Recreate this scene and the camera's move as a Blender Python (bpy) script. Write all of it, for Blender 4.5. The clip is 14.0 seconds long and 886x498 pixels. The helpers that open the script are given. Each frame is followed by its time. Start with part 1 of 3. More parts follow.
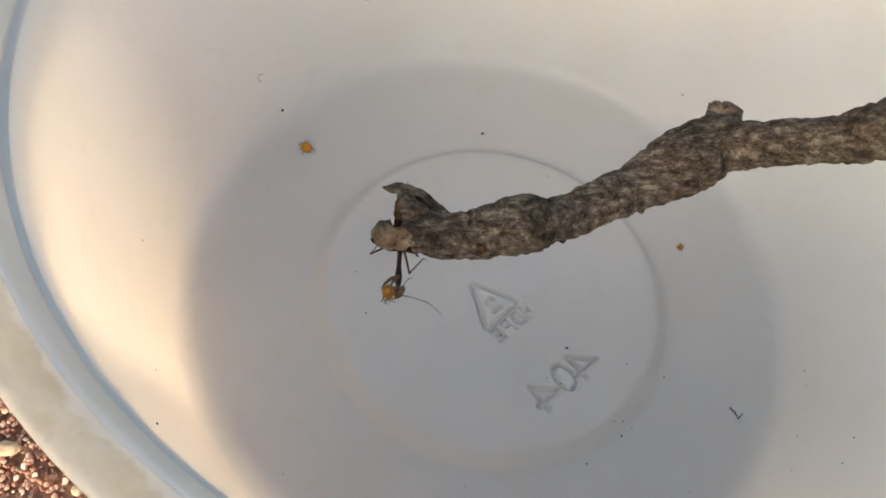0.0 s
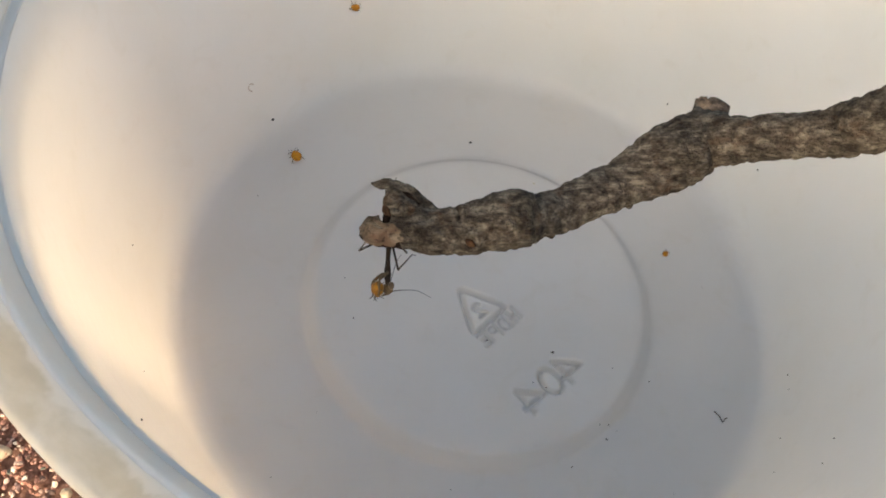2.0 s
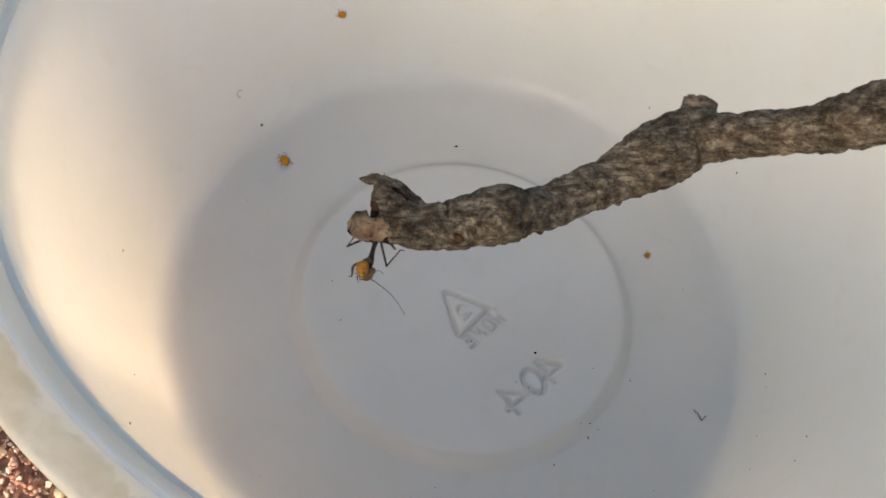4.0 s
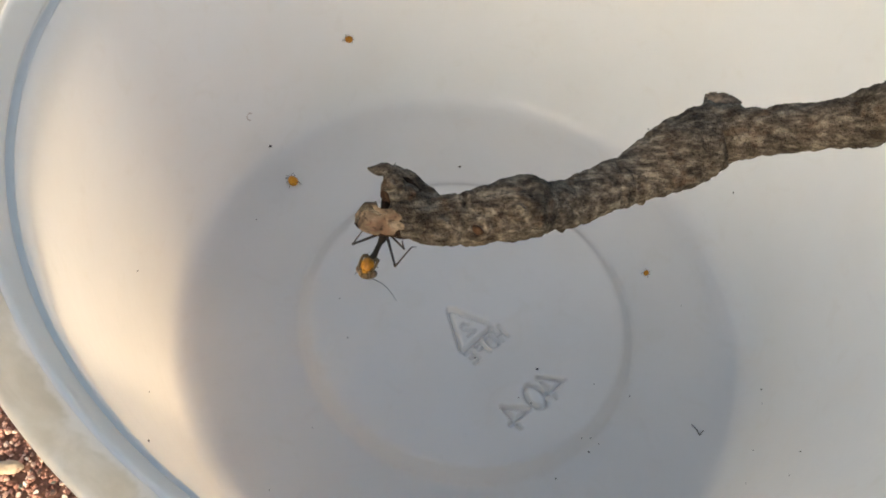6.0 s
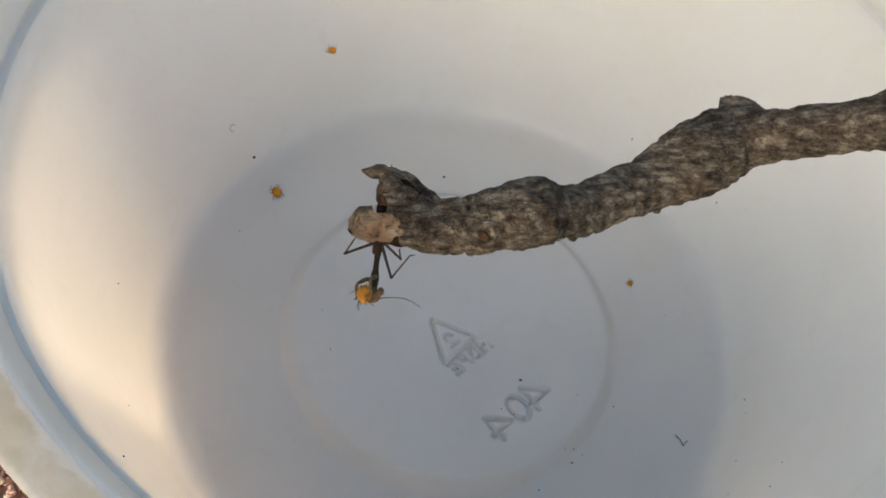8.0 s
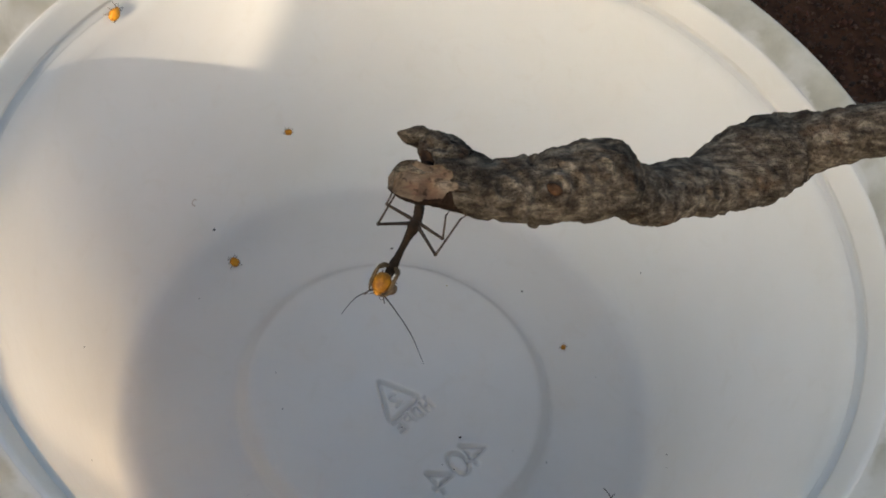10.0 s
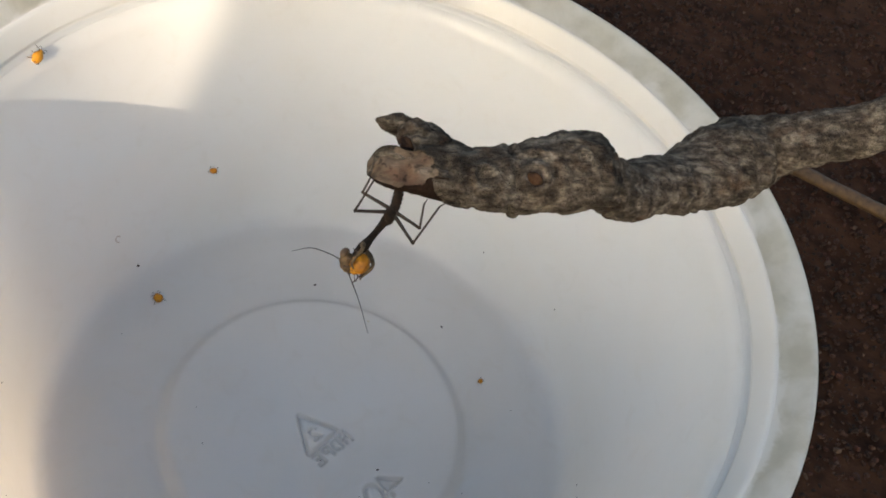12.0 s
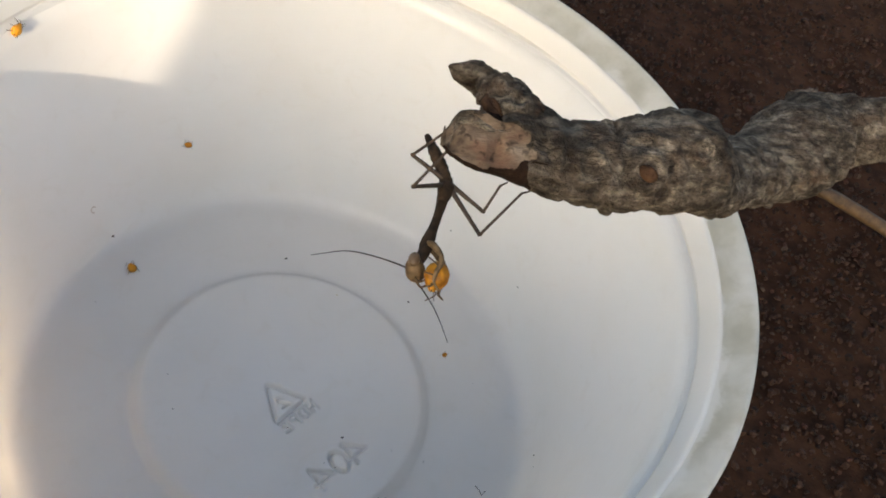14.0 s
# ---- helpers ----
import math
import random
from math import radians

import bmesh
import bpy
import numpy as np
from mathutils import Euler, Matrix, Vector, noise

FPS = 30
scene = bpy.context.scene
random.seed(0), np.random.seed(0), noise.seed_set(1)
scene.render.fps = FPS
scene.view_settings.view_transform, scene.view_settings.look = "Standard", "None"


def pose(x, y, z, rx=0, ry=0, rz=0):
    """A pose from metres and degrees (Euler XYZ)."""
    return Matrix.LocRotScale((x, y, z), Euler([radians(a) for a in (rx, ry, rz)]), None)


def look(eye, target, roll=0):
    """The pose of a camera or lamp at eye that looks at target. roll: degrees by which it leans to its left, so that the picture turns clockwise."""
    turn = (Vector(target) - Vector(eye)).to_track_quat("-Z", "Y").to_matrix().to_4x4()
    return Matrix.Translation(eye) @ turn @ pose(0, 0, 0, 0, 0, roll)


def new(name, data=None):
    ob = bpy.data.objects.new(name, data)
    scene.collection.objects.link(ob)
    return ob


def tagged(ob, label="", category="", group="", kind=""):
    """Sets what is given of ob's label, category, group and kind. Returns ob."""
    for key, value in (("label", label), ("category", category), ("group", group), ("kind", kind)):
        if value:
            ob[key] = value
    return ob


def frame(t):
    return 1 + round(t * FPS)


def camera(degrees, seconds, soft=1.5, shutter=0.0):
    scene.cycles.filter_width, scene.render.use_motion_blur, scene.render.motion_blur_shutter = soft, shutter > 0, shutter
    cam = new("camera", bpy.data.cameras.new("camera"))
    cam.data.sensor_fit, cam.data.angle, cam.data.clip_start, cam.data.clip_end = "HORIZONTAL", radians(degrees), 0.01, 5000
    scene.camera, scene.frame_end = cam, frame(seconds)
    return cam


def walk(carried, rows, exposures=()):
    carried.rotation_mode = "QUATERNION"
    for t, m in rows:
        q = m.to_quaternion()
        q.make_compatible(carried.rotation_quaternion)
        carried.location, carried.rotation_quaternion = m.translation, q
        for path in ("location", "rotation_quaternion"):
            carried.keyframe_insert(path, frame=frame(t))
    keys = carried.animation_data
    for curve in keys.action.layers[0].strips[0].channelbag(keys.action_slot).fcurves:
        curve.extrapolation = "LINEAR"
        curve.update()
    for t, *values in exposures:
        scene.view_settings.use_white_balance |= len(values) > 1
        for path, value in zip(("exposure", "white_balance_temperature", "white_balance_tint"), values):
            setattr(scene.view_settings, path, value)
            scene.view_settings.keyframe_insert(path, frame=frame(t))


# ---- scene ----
# Camera: a phone held over a small white tub, looking down at a slant.
cam = camera(51.0, 14.0, soft=1.8)
PATH = [
    (0, -0.0324, -0.0831, 0.1586, 30.33, -6.84, -2.60),
    (0.5, -0.0331, -0.0859, 0.1600, 31.48, -6.56, -2.31),
    (1, -0.0305, -0.0850, 0.1583, 31.34, -6.64, -2.56),
    (1.5, -0.0307, -0.0834, 0.1594, 30.85, -6.28, -2.57),
    (2, -0.0303, -0.0863, 0.1597, 31.44, -6.82, -2.71),
    (2.5, -0.0307, -0.0856, 0.1595, 31.43, -6.51, -2.73),
    (3, -0.0296, -0.0856, 0.1602, 31.31, -6.73, -2.91),
    (3.5, -0.0282, -0.0863, 0.1620, 31.14, -6.82, -2.97),
    (6, -0.0294, -0.0879, 0.1694, 31.70, -6.68, -2.92),
    (6.5, -0.0279, -0.0882, 0.1685, 32.26, -6.52, -2.96),
    (7, -0.0280, -0.0875, 0.1692, 32.04, -6.74, -3.26),
    (7.5, -0.0275, -0.0871, 0.1698, 31.61, -6.62, -3.11),
    (10, -0.0258, -0.0963, 0.1837, 36.55, -8.88, -4.51),
    (10.5, -0.0294, -0.1041, 0.1983, 36.35, -9.37, -4.19),
    (11, -0.0248, -0.0986, 0.1910, 37.55, -10.12, -5.08),
    (11.5, -0.0212, -0.0961, 0.1892, 37.96, -11.22, -6.24),
    (12, -0.0216, -0.1000, 0.1910, 38.86, -11.77, -6.42),
    (12.5, -0.0215, -0.0964, 0.1925, 38.38, -12.71, -6.74),
    (13, -0.0261, -0.0999, 0.1908, 38.24, -13.15, -6.45),
    (13.5, -0.0218, -0.1014, 0.1940, 37.45, -13.97, -6.15),
    (14, -0.0208, -0.1048, 0.1969, 37.51, -13.61, -6.29),
]
walk(cam, [(t, pose(*p)) for t, *p in PATH], exposures=[(0.0, 1.60, 7650, 7), (7.5, 1.45, 7150, 5), (10.0, 1.12, 6950, 5), (11.0, 0.94, 6950, 5), (12.0, 1.23, 6750, 5), (13.0, 1.21, 6800, 5), (14.0, 1.44, 6900, 6)])

# Light: a low, warm sun from behind the tub's near side, and a clear sky.
SUN_AZ, SUN_EL = -115.0, 21.0
world = bpy.data.worlds.new("sky")
scene.world = world
world.use_nodes = True
wn = world.node_tree
sky = wn.nodes.new("ShaderNodeTexSky")
sky.sky_type, sky.sun_disc = "NISHITA", False
sky.sun_elevation, sky.sun_rotation = radians(SUN_EL), radians(90 - SUN_AZ)
sky.dust_density = 4.0
wn.nodes["Background"].inputs["Strength"].default_value = 0.15
wn.links.new(sky.outputs["Color"], wn.nodes["Background"].inputs["Color"])
sun_data = bpy.data.lights.new("sun", "SUN")
sun_data.energy, sun_data.angle, sun_data.color = 2.3, radians(0.6), (1.0, 0.84, 0.66)
sun = new("sun", sun_data)
SUN_DIR = Vector((math.cos(radians(SUN_AZ)) * math.cos(radians(SUN_EL)),
                  math.sin(radians(SUN_AZ)) * math.cos(radians(SUN_EL)), math.sin(radians(SUN_EL))))
sun.matrix_world = look(SUN_DIR * 3.0, (0, 0, 0))

U = 0.06          # inner radius of the tub's floor


# ---- materials ----
class Mat:
    """A node material with short ways to add and link nodes."""

    def __init__(self, name):
        self.mat = bpy.data.materials.new(name)
        self.mat.use_nodes = True
        self.tree = self.mat.node_tree
        self.bsdf = self.tree.nodes["Principled BSDF"]
        self.out = self.tree.nodes["Material Output"]
        self.coord = self.tree.nodes.new("ShaderNodeTexCoord").outputs["Object"]

    def node(self, kind, **values):
        n = self.tree.nodes.new(kind)
        for k, v in values.items():
            n.inputs[k.replace("_", " ")].default_value = v
        return n

    def link(self, a, b):
        self.tree.links.new(a, b)

    def scaled(self, sx, sy, sz):
        m = self.tree.nodes.new("ShaderNodeMapping")
        m.inputs["Scale"].default_value = (sx, sy, sz)
        self.link(self.coord, m.inputs["Vector"])
        return m.outputs["Vector"]

    def noise(self, scale, detail=4.0, vector=None, rough=0.55, distortion=0.0):
        n = self.node("ShaderNodeTexNoise", Scale=scale, Detail=detail, Roughness=rough, Distortion=distortion)
        self.link(vector or self.coord, n.inputs["Vector"])
        return n.outputs["Fac"]

    def ramp(self, fac, *stops):
        n = self.tree.nodes.new("ShaderNodeValToRGB")
        e = n.color_ramp.elements
        while len(e) < len(stops):
            e.new(0.5)
        for el, (p, c) in zip(e, stops):
            el.position, el.color = p, (*c, 1) if isinstance(c, tuple) else (c, c, c, 1)
        self.link(fac, n.inputs["Fac"])
        return n.outputs["Color"]

    def mix(self, fac, a, b, blend="MIX"):
        n = self.tree.nodes.new("ShaderNodeMix")
        n.data_type, n.blend_type = "RGBA", blend
        for sock, v in ((n.inputs[0], fac), (n.inputs[6], a), (n.inputs[7], b)):
            if isinstance(v, (int, float)):
                sock.default_value = v
            elif isinstance(v, tuple):
                sock.default_value = (*v, 1)
            else:
                self.link(v, sock)
        return n.outputs[2]

    def bump(self, height, strength, distance):
        n = self.node("ShaderNodeBump", Strength=strength, Distance=distance)
        self.link(height, n.inputs["Height"])
        if self.bsdf.inputs["Normal"].links:
            self.link(self.bsdf.inputs["Normal"].links[0].from_socket, n.inputs["Normal"])
        self.link(n.outputs["Normal"], self.bsdf.inputs["Normal"])
        return n.outputs["Normal"]

    def base(self, colour, rough=0.6):
        if isinstance(colour, tuple):
            self.bsdf.inputs["Base Color"].default_value = (*colour, 1)
        else:
            self.link(colour, self.bsdf.inputs["Base Color"])
        if isinstance(rough, (int, float)):
            self.bsdf.inputs["Roughness"].default_value = rough
        else:
            self.link(rough, self.bsdf.inputs["Roughness"])
        return self.mat


def plastic(name, share):
    """White polythene that lets some daylight through, under a thin uneven film of dust."""
    m = Mat(name)
    stain = m.ramp(m.noise(45, 5), (0.42, 0.0), (0.75, 0.75))
    col = m.mix(stain, (0.87, 0.87, 0.87), (0.81, 0.79, 0.76))
    film = m.ramp(m.noise(160, 5, None, 0.6, 0.8), (0.56, 0.0), (0.70, 0.35))
    col = m.mix(film, col, (0.74, 0.71, 0.66))
    return moulded(m, col, share, 0.20)


def moulded(m, col, share, rough=0.30):
    m.base(col, rough)
    m.bsdf.inputs["Specular IOR Level"].default_value = 0.5
    m.bump(m.noise(420, 3), 0.10, 0.0004)
    m.bump(m.noise(90, 3), 0.12, 0.0010)
    tr = m.node("ShaderNodeBsdfTranslucent")
    tr.inputs["Color"].default_value = (0.88, 0.84, 0.79, 1)
    mx = m.node("ShaderNodeMixShader", Fac=share)
    m.link(m.bsdf.outputs[0], mx.inputs[1])
    m.link(tr.outputs[0], mx.inputs[2])
    m.link(mx.outputs[0], m.out.inputs["Surface"])
    return m.mat


def smudged_plastic(name):
    """The outer rim: dried mud film with a ragged inner edge, thinner patches and a scuffed paler lip."""
    m = Mat(name)
    flat = m.scaled(1, 1, 0)
    far = m.tree.nodes.new("ShaderNodeVectorMath")
    far.operation = "LENGTH"
    m.link(flat, far.inputs[0])
    ragged = m.node("ShaderNodeMath")
    ragged.operation = "MULTIPLY_ADD"
    m.link(m.noise(70, 4, None, 0.6, 0.8), ragged.inputs[0])
    ragged.inputs[1].default_value = 0.009
    m.link(far.outputs["Value"], ragged.inputs[2])
    span = m.node("ShaderNodeMapRange")
    span.inputs["From Min"].default_value, span.inputs["From Max"].default_value = 0.0768, 0.0842
    m.link(ragged.outputs[0], span.inputs["Value"])
    edge = m.ramp(span.outputs[0], (0.0, 0.0), (0.28, 0.10), (0.36, 1.0), (0.80, 0.95), (0.92, 0.55))
    thin = m.ramp(m.noise(120, 5, None, 0.6, 0.5), (0.36, 0.35), (0.55, 1.0))
    mud = m.mix(1.0, edge, thin, "MULTIPLY")
    film = m.ramp(m.noise(260, 5), (0.35, (0.31, 0.295, 0.235)), (0.65, (0.46, 0.44, 0.37)))
    clean = m.ramp(m.noise(60, 4), (0.4, (0.70, 0.69, 0.67)), (0.7, (0.58, 0.56, 0.52)))
    return moulded(m, m.mix(mud, clean, film), 0.50, m.ramp(mud, (0.0, 0.3), (1.0, 0.6)))


def bark(name):
    """Weathered bark: tan-grey plates, thin dark cracks along the twig, brown patches and darker bands."""
    m = Mat(name)
    along = m.scaled(0.16, 1, 1)
    patch = m.noise(170, 4, None, 0.6, 0.05)
    blotch = m.noise(820, 6, m.scaled(0.6, 1, 1), 0.66, 0.05)
    grain = m.noise(2600, 6, along, 0.7, 0.1)
    fleck = m.noise(1500, 5, m.scaled(0.7, 1, 1), 0.7, 0.0)

    def lines(scale, width, vector, warp):
        n = m.noise(scale, 3, vector, 0.55, warp)
        d = m.node("ShaderNodeMath")
        d.operation = "SUBTRACT"
        d.inputs[1].default_value = 0.5
        m.link(n, d.inputs[0])
        e = m.node("ShaderNodeMath")
        e.operation = "ABSOLUTE"
        m.link(d.outputs[0], e.inputs[0])
        return m.ramp(e.outputs[0], (0.0, 0.0), (width, 1.0))

    cracks = lines(560, 0.016, m.scaled(0.16, 1, 1), 0.15)
    rings = lines(230, 0.012, m.scaled(1.7, 0.4, 0.4), 0.3)
    col = m.ramp(blotch, (0.35, (0.045, 0.032, 0.023)), (0.44, (0.095, 0.074, 0.055)), (0.53, (0.152, 0.123, 0.093)), (0.63, (0.265, 0.222, 0.171)))
    col = m.mix(0.55, col, m.ramp(patch, (0.36, 0.55), (0.48, 1.0), (0.64, 1.2)), "MULTIPLY")
    col = m.mix(0.6, col, m.ramp(grain, (0.38, 0.35), (0.50, 1.0), (0.62, 1.3)), "MULTIPLY")
    col = m.mix(0.42, col, m.ramp(fleck, (0.38, 0.25), (0.47, 1.0), (0.62, 1.25)), "MULTIPLY")
    col = m.mix(0.34, col, m.ramp(cracks, (0.0, 0.16), (1.0, 1.0)), "MULTIPLY")
    col = m.mix(0.30, col, m.ramp(rings, (0.0, 0.25), (1.0, 1.0)), "MULTIPLY")
    pits = m.ramp(m.noise(760, 3, None, 0.5, 0.0), (0.33, 0.30), (0.40, 1.0))
    col = m.mix(0.5, col, pits, "MULTIPLY")
    # Darker bands across the twig, by the old leaf scars.
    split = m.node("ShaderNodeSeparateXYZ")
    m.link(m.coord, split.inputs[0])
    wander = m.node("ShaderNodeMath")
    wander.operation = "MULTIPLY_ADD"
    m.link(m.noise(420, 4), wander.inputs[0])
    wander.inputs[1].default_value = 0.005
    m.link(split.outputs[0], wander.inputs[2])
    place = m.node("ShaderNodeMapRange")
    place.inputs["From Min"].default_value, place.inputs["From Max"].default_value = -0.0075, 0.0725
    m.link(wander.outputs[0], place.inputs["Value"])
    dark_bands = m.ramp(place.outputs[0], (0.0, 0.9), (0.085, 0.75), (0.105, 0.42), (0.125, 0.95), (0.163, 0.9), (0.170, 0.5), (0.180, 1.0), (0.255, 1.0), (0.272, 0.42), (0.297, 0.38),
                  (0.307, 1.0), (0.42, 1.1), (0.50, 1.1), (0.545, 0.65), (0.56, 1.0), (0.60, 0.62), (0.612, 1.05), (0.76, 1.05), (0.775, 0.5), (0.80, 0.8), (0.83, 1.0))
    col = m.mix(0.85, col, dark_bands, "MULTIPLY")
    rust = m.ramp(m.noise(330, 4), (0.58, 0.0), (0.72, 0.32))
    col2 = m.mix(0.0, col, (0.20, 0.105, 0.055))
    m.link(rust, col2.node.inputs[0])
    m.base(col2, 0.92)
    m.bsdf.inputs["Specular IOR Level"].default_value = 0.12
    m.bump(grain, 1.0, 0.0007)
    m.bump(fleck, 0.9, 0.0008)
    m.bump(cracks, 0.7, 0.0005)
    m.bump(rings, 0.5, 0.0003)
    m.bump(pits, 0.6, 0.0004)
    return m.mat


def speckled(name, dark, light, scale, rough=0.7, depth=0.0002, gloss=0.5):
    m = Mat(name)
    a = m.noise(scale, 5, None, 0.6)
    col = m.ramp(a, (0.32, dark), (0.68, light))
    m.base(col, rough)
    m.bsdf.inputs["Specular IOR Level"].default_value = gloss
    m.bump(m.noise(scale * 3, 4), 0.5, depth)
    return m.mat


def cut_wood(name):
    """Weathered cut wood: tan streaks, red-brown stains, thin dark cracks and pits."""
    m = Mat(name)
    streak = m.noise(800, 5, m.scaled(0.35, 1.0, 1.0), 0.65, 0.1)
    col = m.ramp(streak, (0.34, (0.048, 0.031, 0.021)), (0.50, (0.108, 0.077, 0.053)), (0.66, (0.19, 0.146, 0.106)))
    stain = m.ramp(m.noise(260, 4, None, 0.6, 0.5), (0.48, 0.0), (0.62, 0.75))
    col = m.mix(stain, col, (0.115, 0.062, 0.040))
    pits = m.ramp(m.noise(1700, 4), (0.36, 0.25), (0.44, 1.0))
    col = m.mix(0.8, col, pits, "MULTIPLY")
    crack = m.node("ShaderNodeMath")
    crack.operation = "ABSOLUTE"
    away = m.node("ShaderNodeMath")
    away.operation = "SUBTRACT"
    away.inputs[1].default_value = 0.5
    m.link(m.noise(260, 2, m.scaled(0.15, 1.0, 1.0), 0.5, 0.0), away.inputs[0])
    m.link(away.outputs[0], crack.inputs[0])
    dark = m.ramp(crack.outputs[0], (0.0, 0.2), (0.016, 1.0))
    col = m.mix(0.35, col, dark, "MULTIPLY")
    m.base(col, 0.9)
    m.bsdf.inputs["Specular IOR Level"].default_value = 0.15
    m.bump(streak, 0.7, 0.0004)
    m.bump(dark, 0.3, 0.0002)
    return m.mat


def soil(name):
    """Brown soil darkened for the shade, with pinkish granite sand on the tub's lit side."""
    m = Mat(name)
    grain = m.noise(130, 5, None, 0.6)
    brown = m.ramp(grain, (0.32, (0.016, 0.0072, 0.0038)), (0.68, (0.050, 0.023, 0.012)))
    sand = m.ramp(m.noise(900, 5, None, 0.7), (0.34, (0.10, 0.048, 0.036)), (0.66, (0.27, 0.155, 0.12)))
    split = m.node("ShaderNodeSeparateXYZ")
    m.link(m.coord, split.inputs[0])
    edge = m.node("ShaderNodeMath")
    edge.operation = "MULTIPLY_ADD"
    m.link(m.noise(25, 5), edge.inputs[0])
    edge.inputs[1].default_value = 0.08
    m.link(split.outputs[0], edge.inputs[2])
    reach = m.node("ShaderNodeVectorMath")
    reach.operation = "LENGTH"
    m.link(m.coord, reach.inputs[0])
    ragged = m.node("ShaderNodeMath")
    ragged.operation = "MULTIPLY_ADD"
    m.link(m.noise(5, 4), ragged.inputs[0])
    ragged.inputs[1].default_value = 0.6
    m.link(reach.outputs["Value"], ragged.inputs[2])
    far = m.node("ShaderNodeMapRange")
    far.inputs["From Min"].default_value, far.inputs["From Max"].default_value = 0.75, 1.0
    m.link(ragged.outputs[0], far.inputs["Value"])
    span = m.node("ShaderNodeMapRange")
    span.inputs["From Min"].default_value, span.inputs["From Max"].default_value = -0.02, 0.03
    m.link(edge.outputs[0], span.inputs["Value"])
    dark_share = m.node("ShaderNodeMath")
    dark_share.operation = "MAXIMUM"
    m.link(span.outputs[0], dark_share.inputs[0])
    m.link(far.outputs[0], dark_share.inputs[1])
    m.base(m.mix(dark_share.outputs[0], sand, brown), 0.95)
    m.bsdf.inputs["Specular IOR Level"].default_value = 0.1
    m.bump(m.noise(390, 4), 0.5, 0.001)
    return m.mat


def islands(name, stops, rough=0.75):
    """Stones that differ from one to the next."""
    m = Mat(name)
    geo = m.tree.nodes.new("ShaderNodeNewGeometry")
    col = m.ramp(geo.outputs["Random Per Island"], *stops)
    col.node.color_ramp.interpolation = "CONSTANT"
    col = m.mix(0.5, col, m.ramp(m.noise(1500, 4), (0.3, 0.45), (0.7, 1.2)), "MULTIPLY")
    m.base(col, rough)
    m.bsdf.inputs["Specular IOR Level"].default_value = 0.2
    m.bump(m.noise(2500, 3), 0.4, 0.0002)
    return m.mat


WALL_PLASTIC = plastic("white_plastic", 0.54)
BEAD_PLASTIC = plastic("thin_white_plastic", 0.55)
RIM_PLASTIC = smudged_plastic("smudged_white_plastic")
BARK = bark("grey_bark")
CUT_WOOD = cut_wood("cut_wood")
SHADE_AND_FIBRE = speckled("shade_and_fibre_dark", (0.005, 0.003, 0.002), (0.022, 0.013, 0.009), 600, 0.95, 0.0003, 0.05)
END_GRAIN = speckled("cracked_end_grain", (0.035, 0.021, 0.014), (0.26, 0.18, 0.12), 700, 0.9, 0.0005, 0.15)
RUST_WOOD = speckled("rusty_knot_wood", (0.014, 0.008, 0.005), (0.068, 0.035, 0.019), 900, 0.9, 0.0003, 0.1)
APHID_SKIN = speckled("aphid_skin", (0.30, 0.105, 0.005), (0.58, 0.255, 0.012), 1500, 0.5, 0.00008, 0.3)
PREY_SKIN = speckled("amber_aphid_skin", (0.13, 0.042, 0.003), (0.44, 0.19, 0.009), 1100, 0.5, 0.00012, 0.25)
APHID_LEG = speckled("aphid_leg", (0.03, 0.018, 0.01), (0.10, 0.055, 0.025), 2000, 0.6, 0.00002)
MANTIS_DARK = speckled("dark_brown_shell", (0.010, 0.0065, 0.004), (0.036, 0.022, 0.013), 1400, 0.65, 0.00005, 0.12)
MANTIS_LEG = speckled("brown_leg", (0.020, 0.014, 0.010), (0.060, 0.042, 0.030), 900, 0.6, 0.00003, 0.2)
MANTIS_HEAD = speckled("tan_shell", (0.040, 0.025, 0.012), (0.150, 0.098, 0.050), 1300, 0.6, 0.00004, 0.15)
MANTIS_EYE = speckled("tan_eye", (0.05, 0.03, 0.016), (0.12, 0.076, 0.042), 1500, 0.4, 0.00002, 0.3)
DROPPING = speckled("dark_dropping", (0.012, 0.009, 0.007), (0.07, 0.05, 0.04), 3000, 0.8, 0.00003)
SHED_SKIN = speckled("pale_shed_skin", (0.45, 0.36, 0.16), (0.68, 0.58, 0.32), 3000, 0.6, 0.00002)
SMEAR = speckled("faint_smear", (0.50, 0.42, 0.37), (0.66, 0.58, 0.52), 1500, 0.7, 0.00002)
STRAW = speckled("dry_straw", (0.036, 0.019, 0.007), (0.09, 0.049, 0.019), 400, 0.7, 0.0002)
PALE_STONE = speckled("pale_stone", (0.26, 0.20, 0.14), (0.46, 0.37, 0.27), 500, 0.7, 0.0002)
GREEN_STONE = speckled("green_stone", (0.07, 0.075, 0.06), (0.17, 0.18, 0.15), 600, 0.7, 0.0002)
SHADE_BOARD_FILL = speckled("shade_board_surface", (0.20, 0.17, 0.14), (0.36, 0.32, 0.27), 30, 0.9, 0.001)
SOIL = soil("red_brown_soil")
SHADED_GRIT = islands("shaded_brown_grit", [(0.0, (0.0285, 0.0136, 0.0081)), (0.25, (0.0198, 0.0099, 0.0056)), (0.45, (0.0347, 0.0167, 0.0099)), (0.62, (0.0409, 0.0211, 0.0143)),
                                           (0.75, (0.0161, 0.0087, 0.0056)), (0.88, (0.0409, 0.0161, 0.0105)), (0.975, (0.0620, 0.0384, 0.0260))], 0.9)
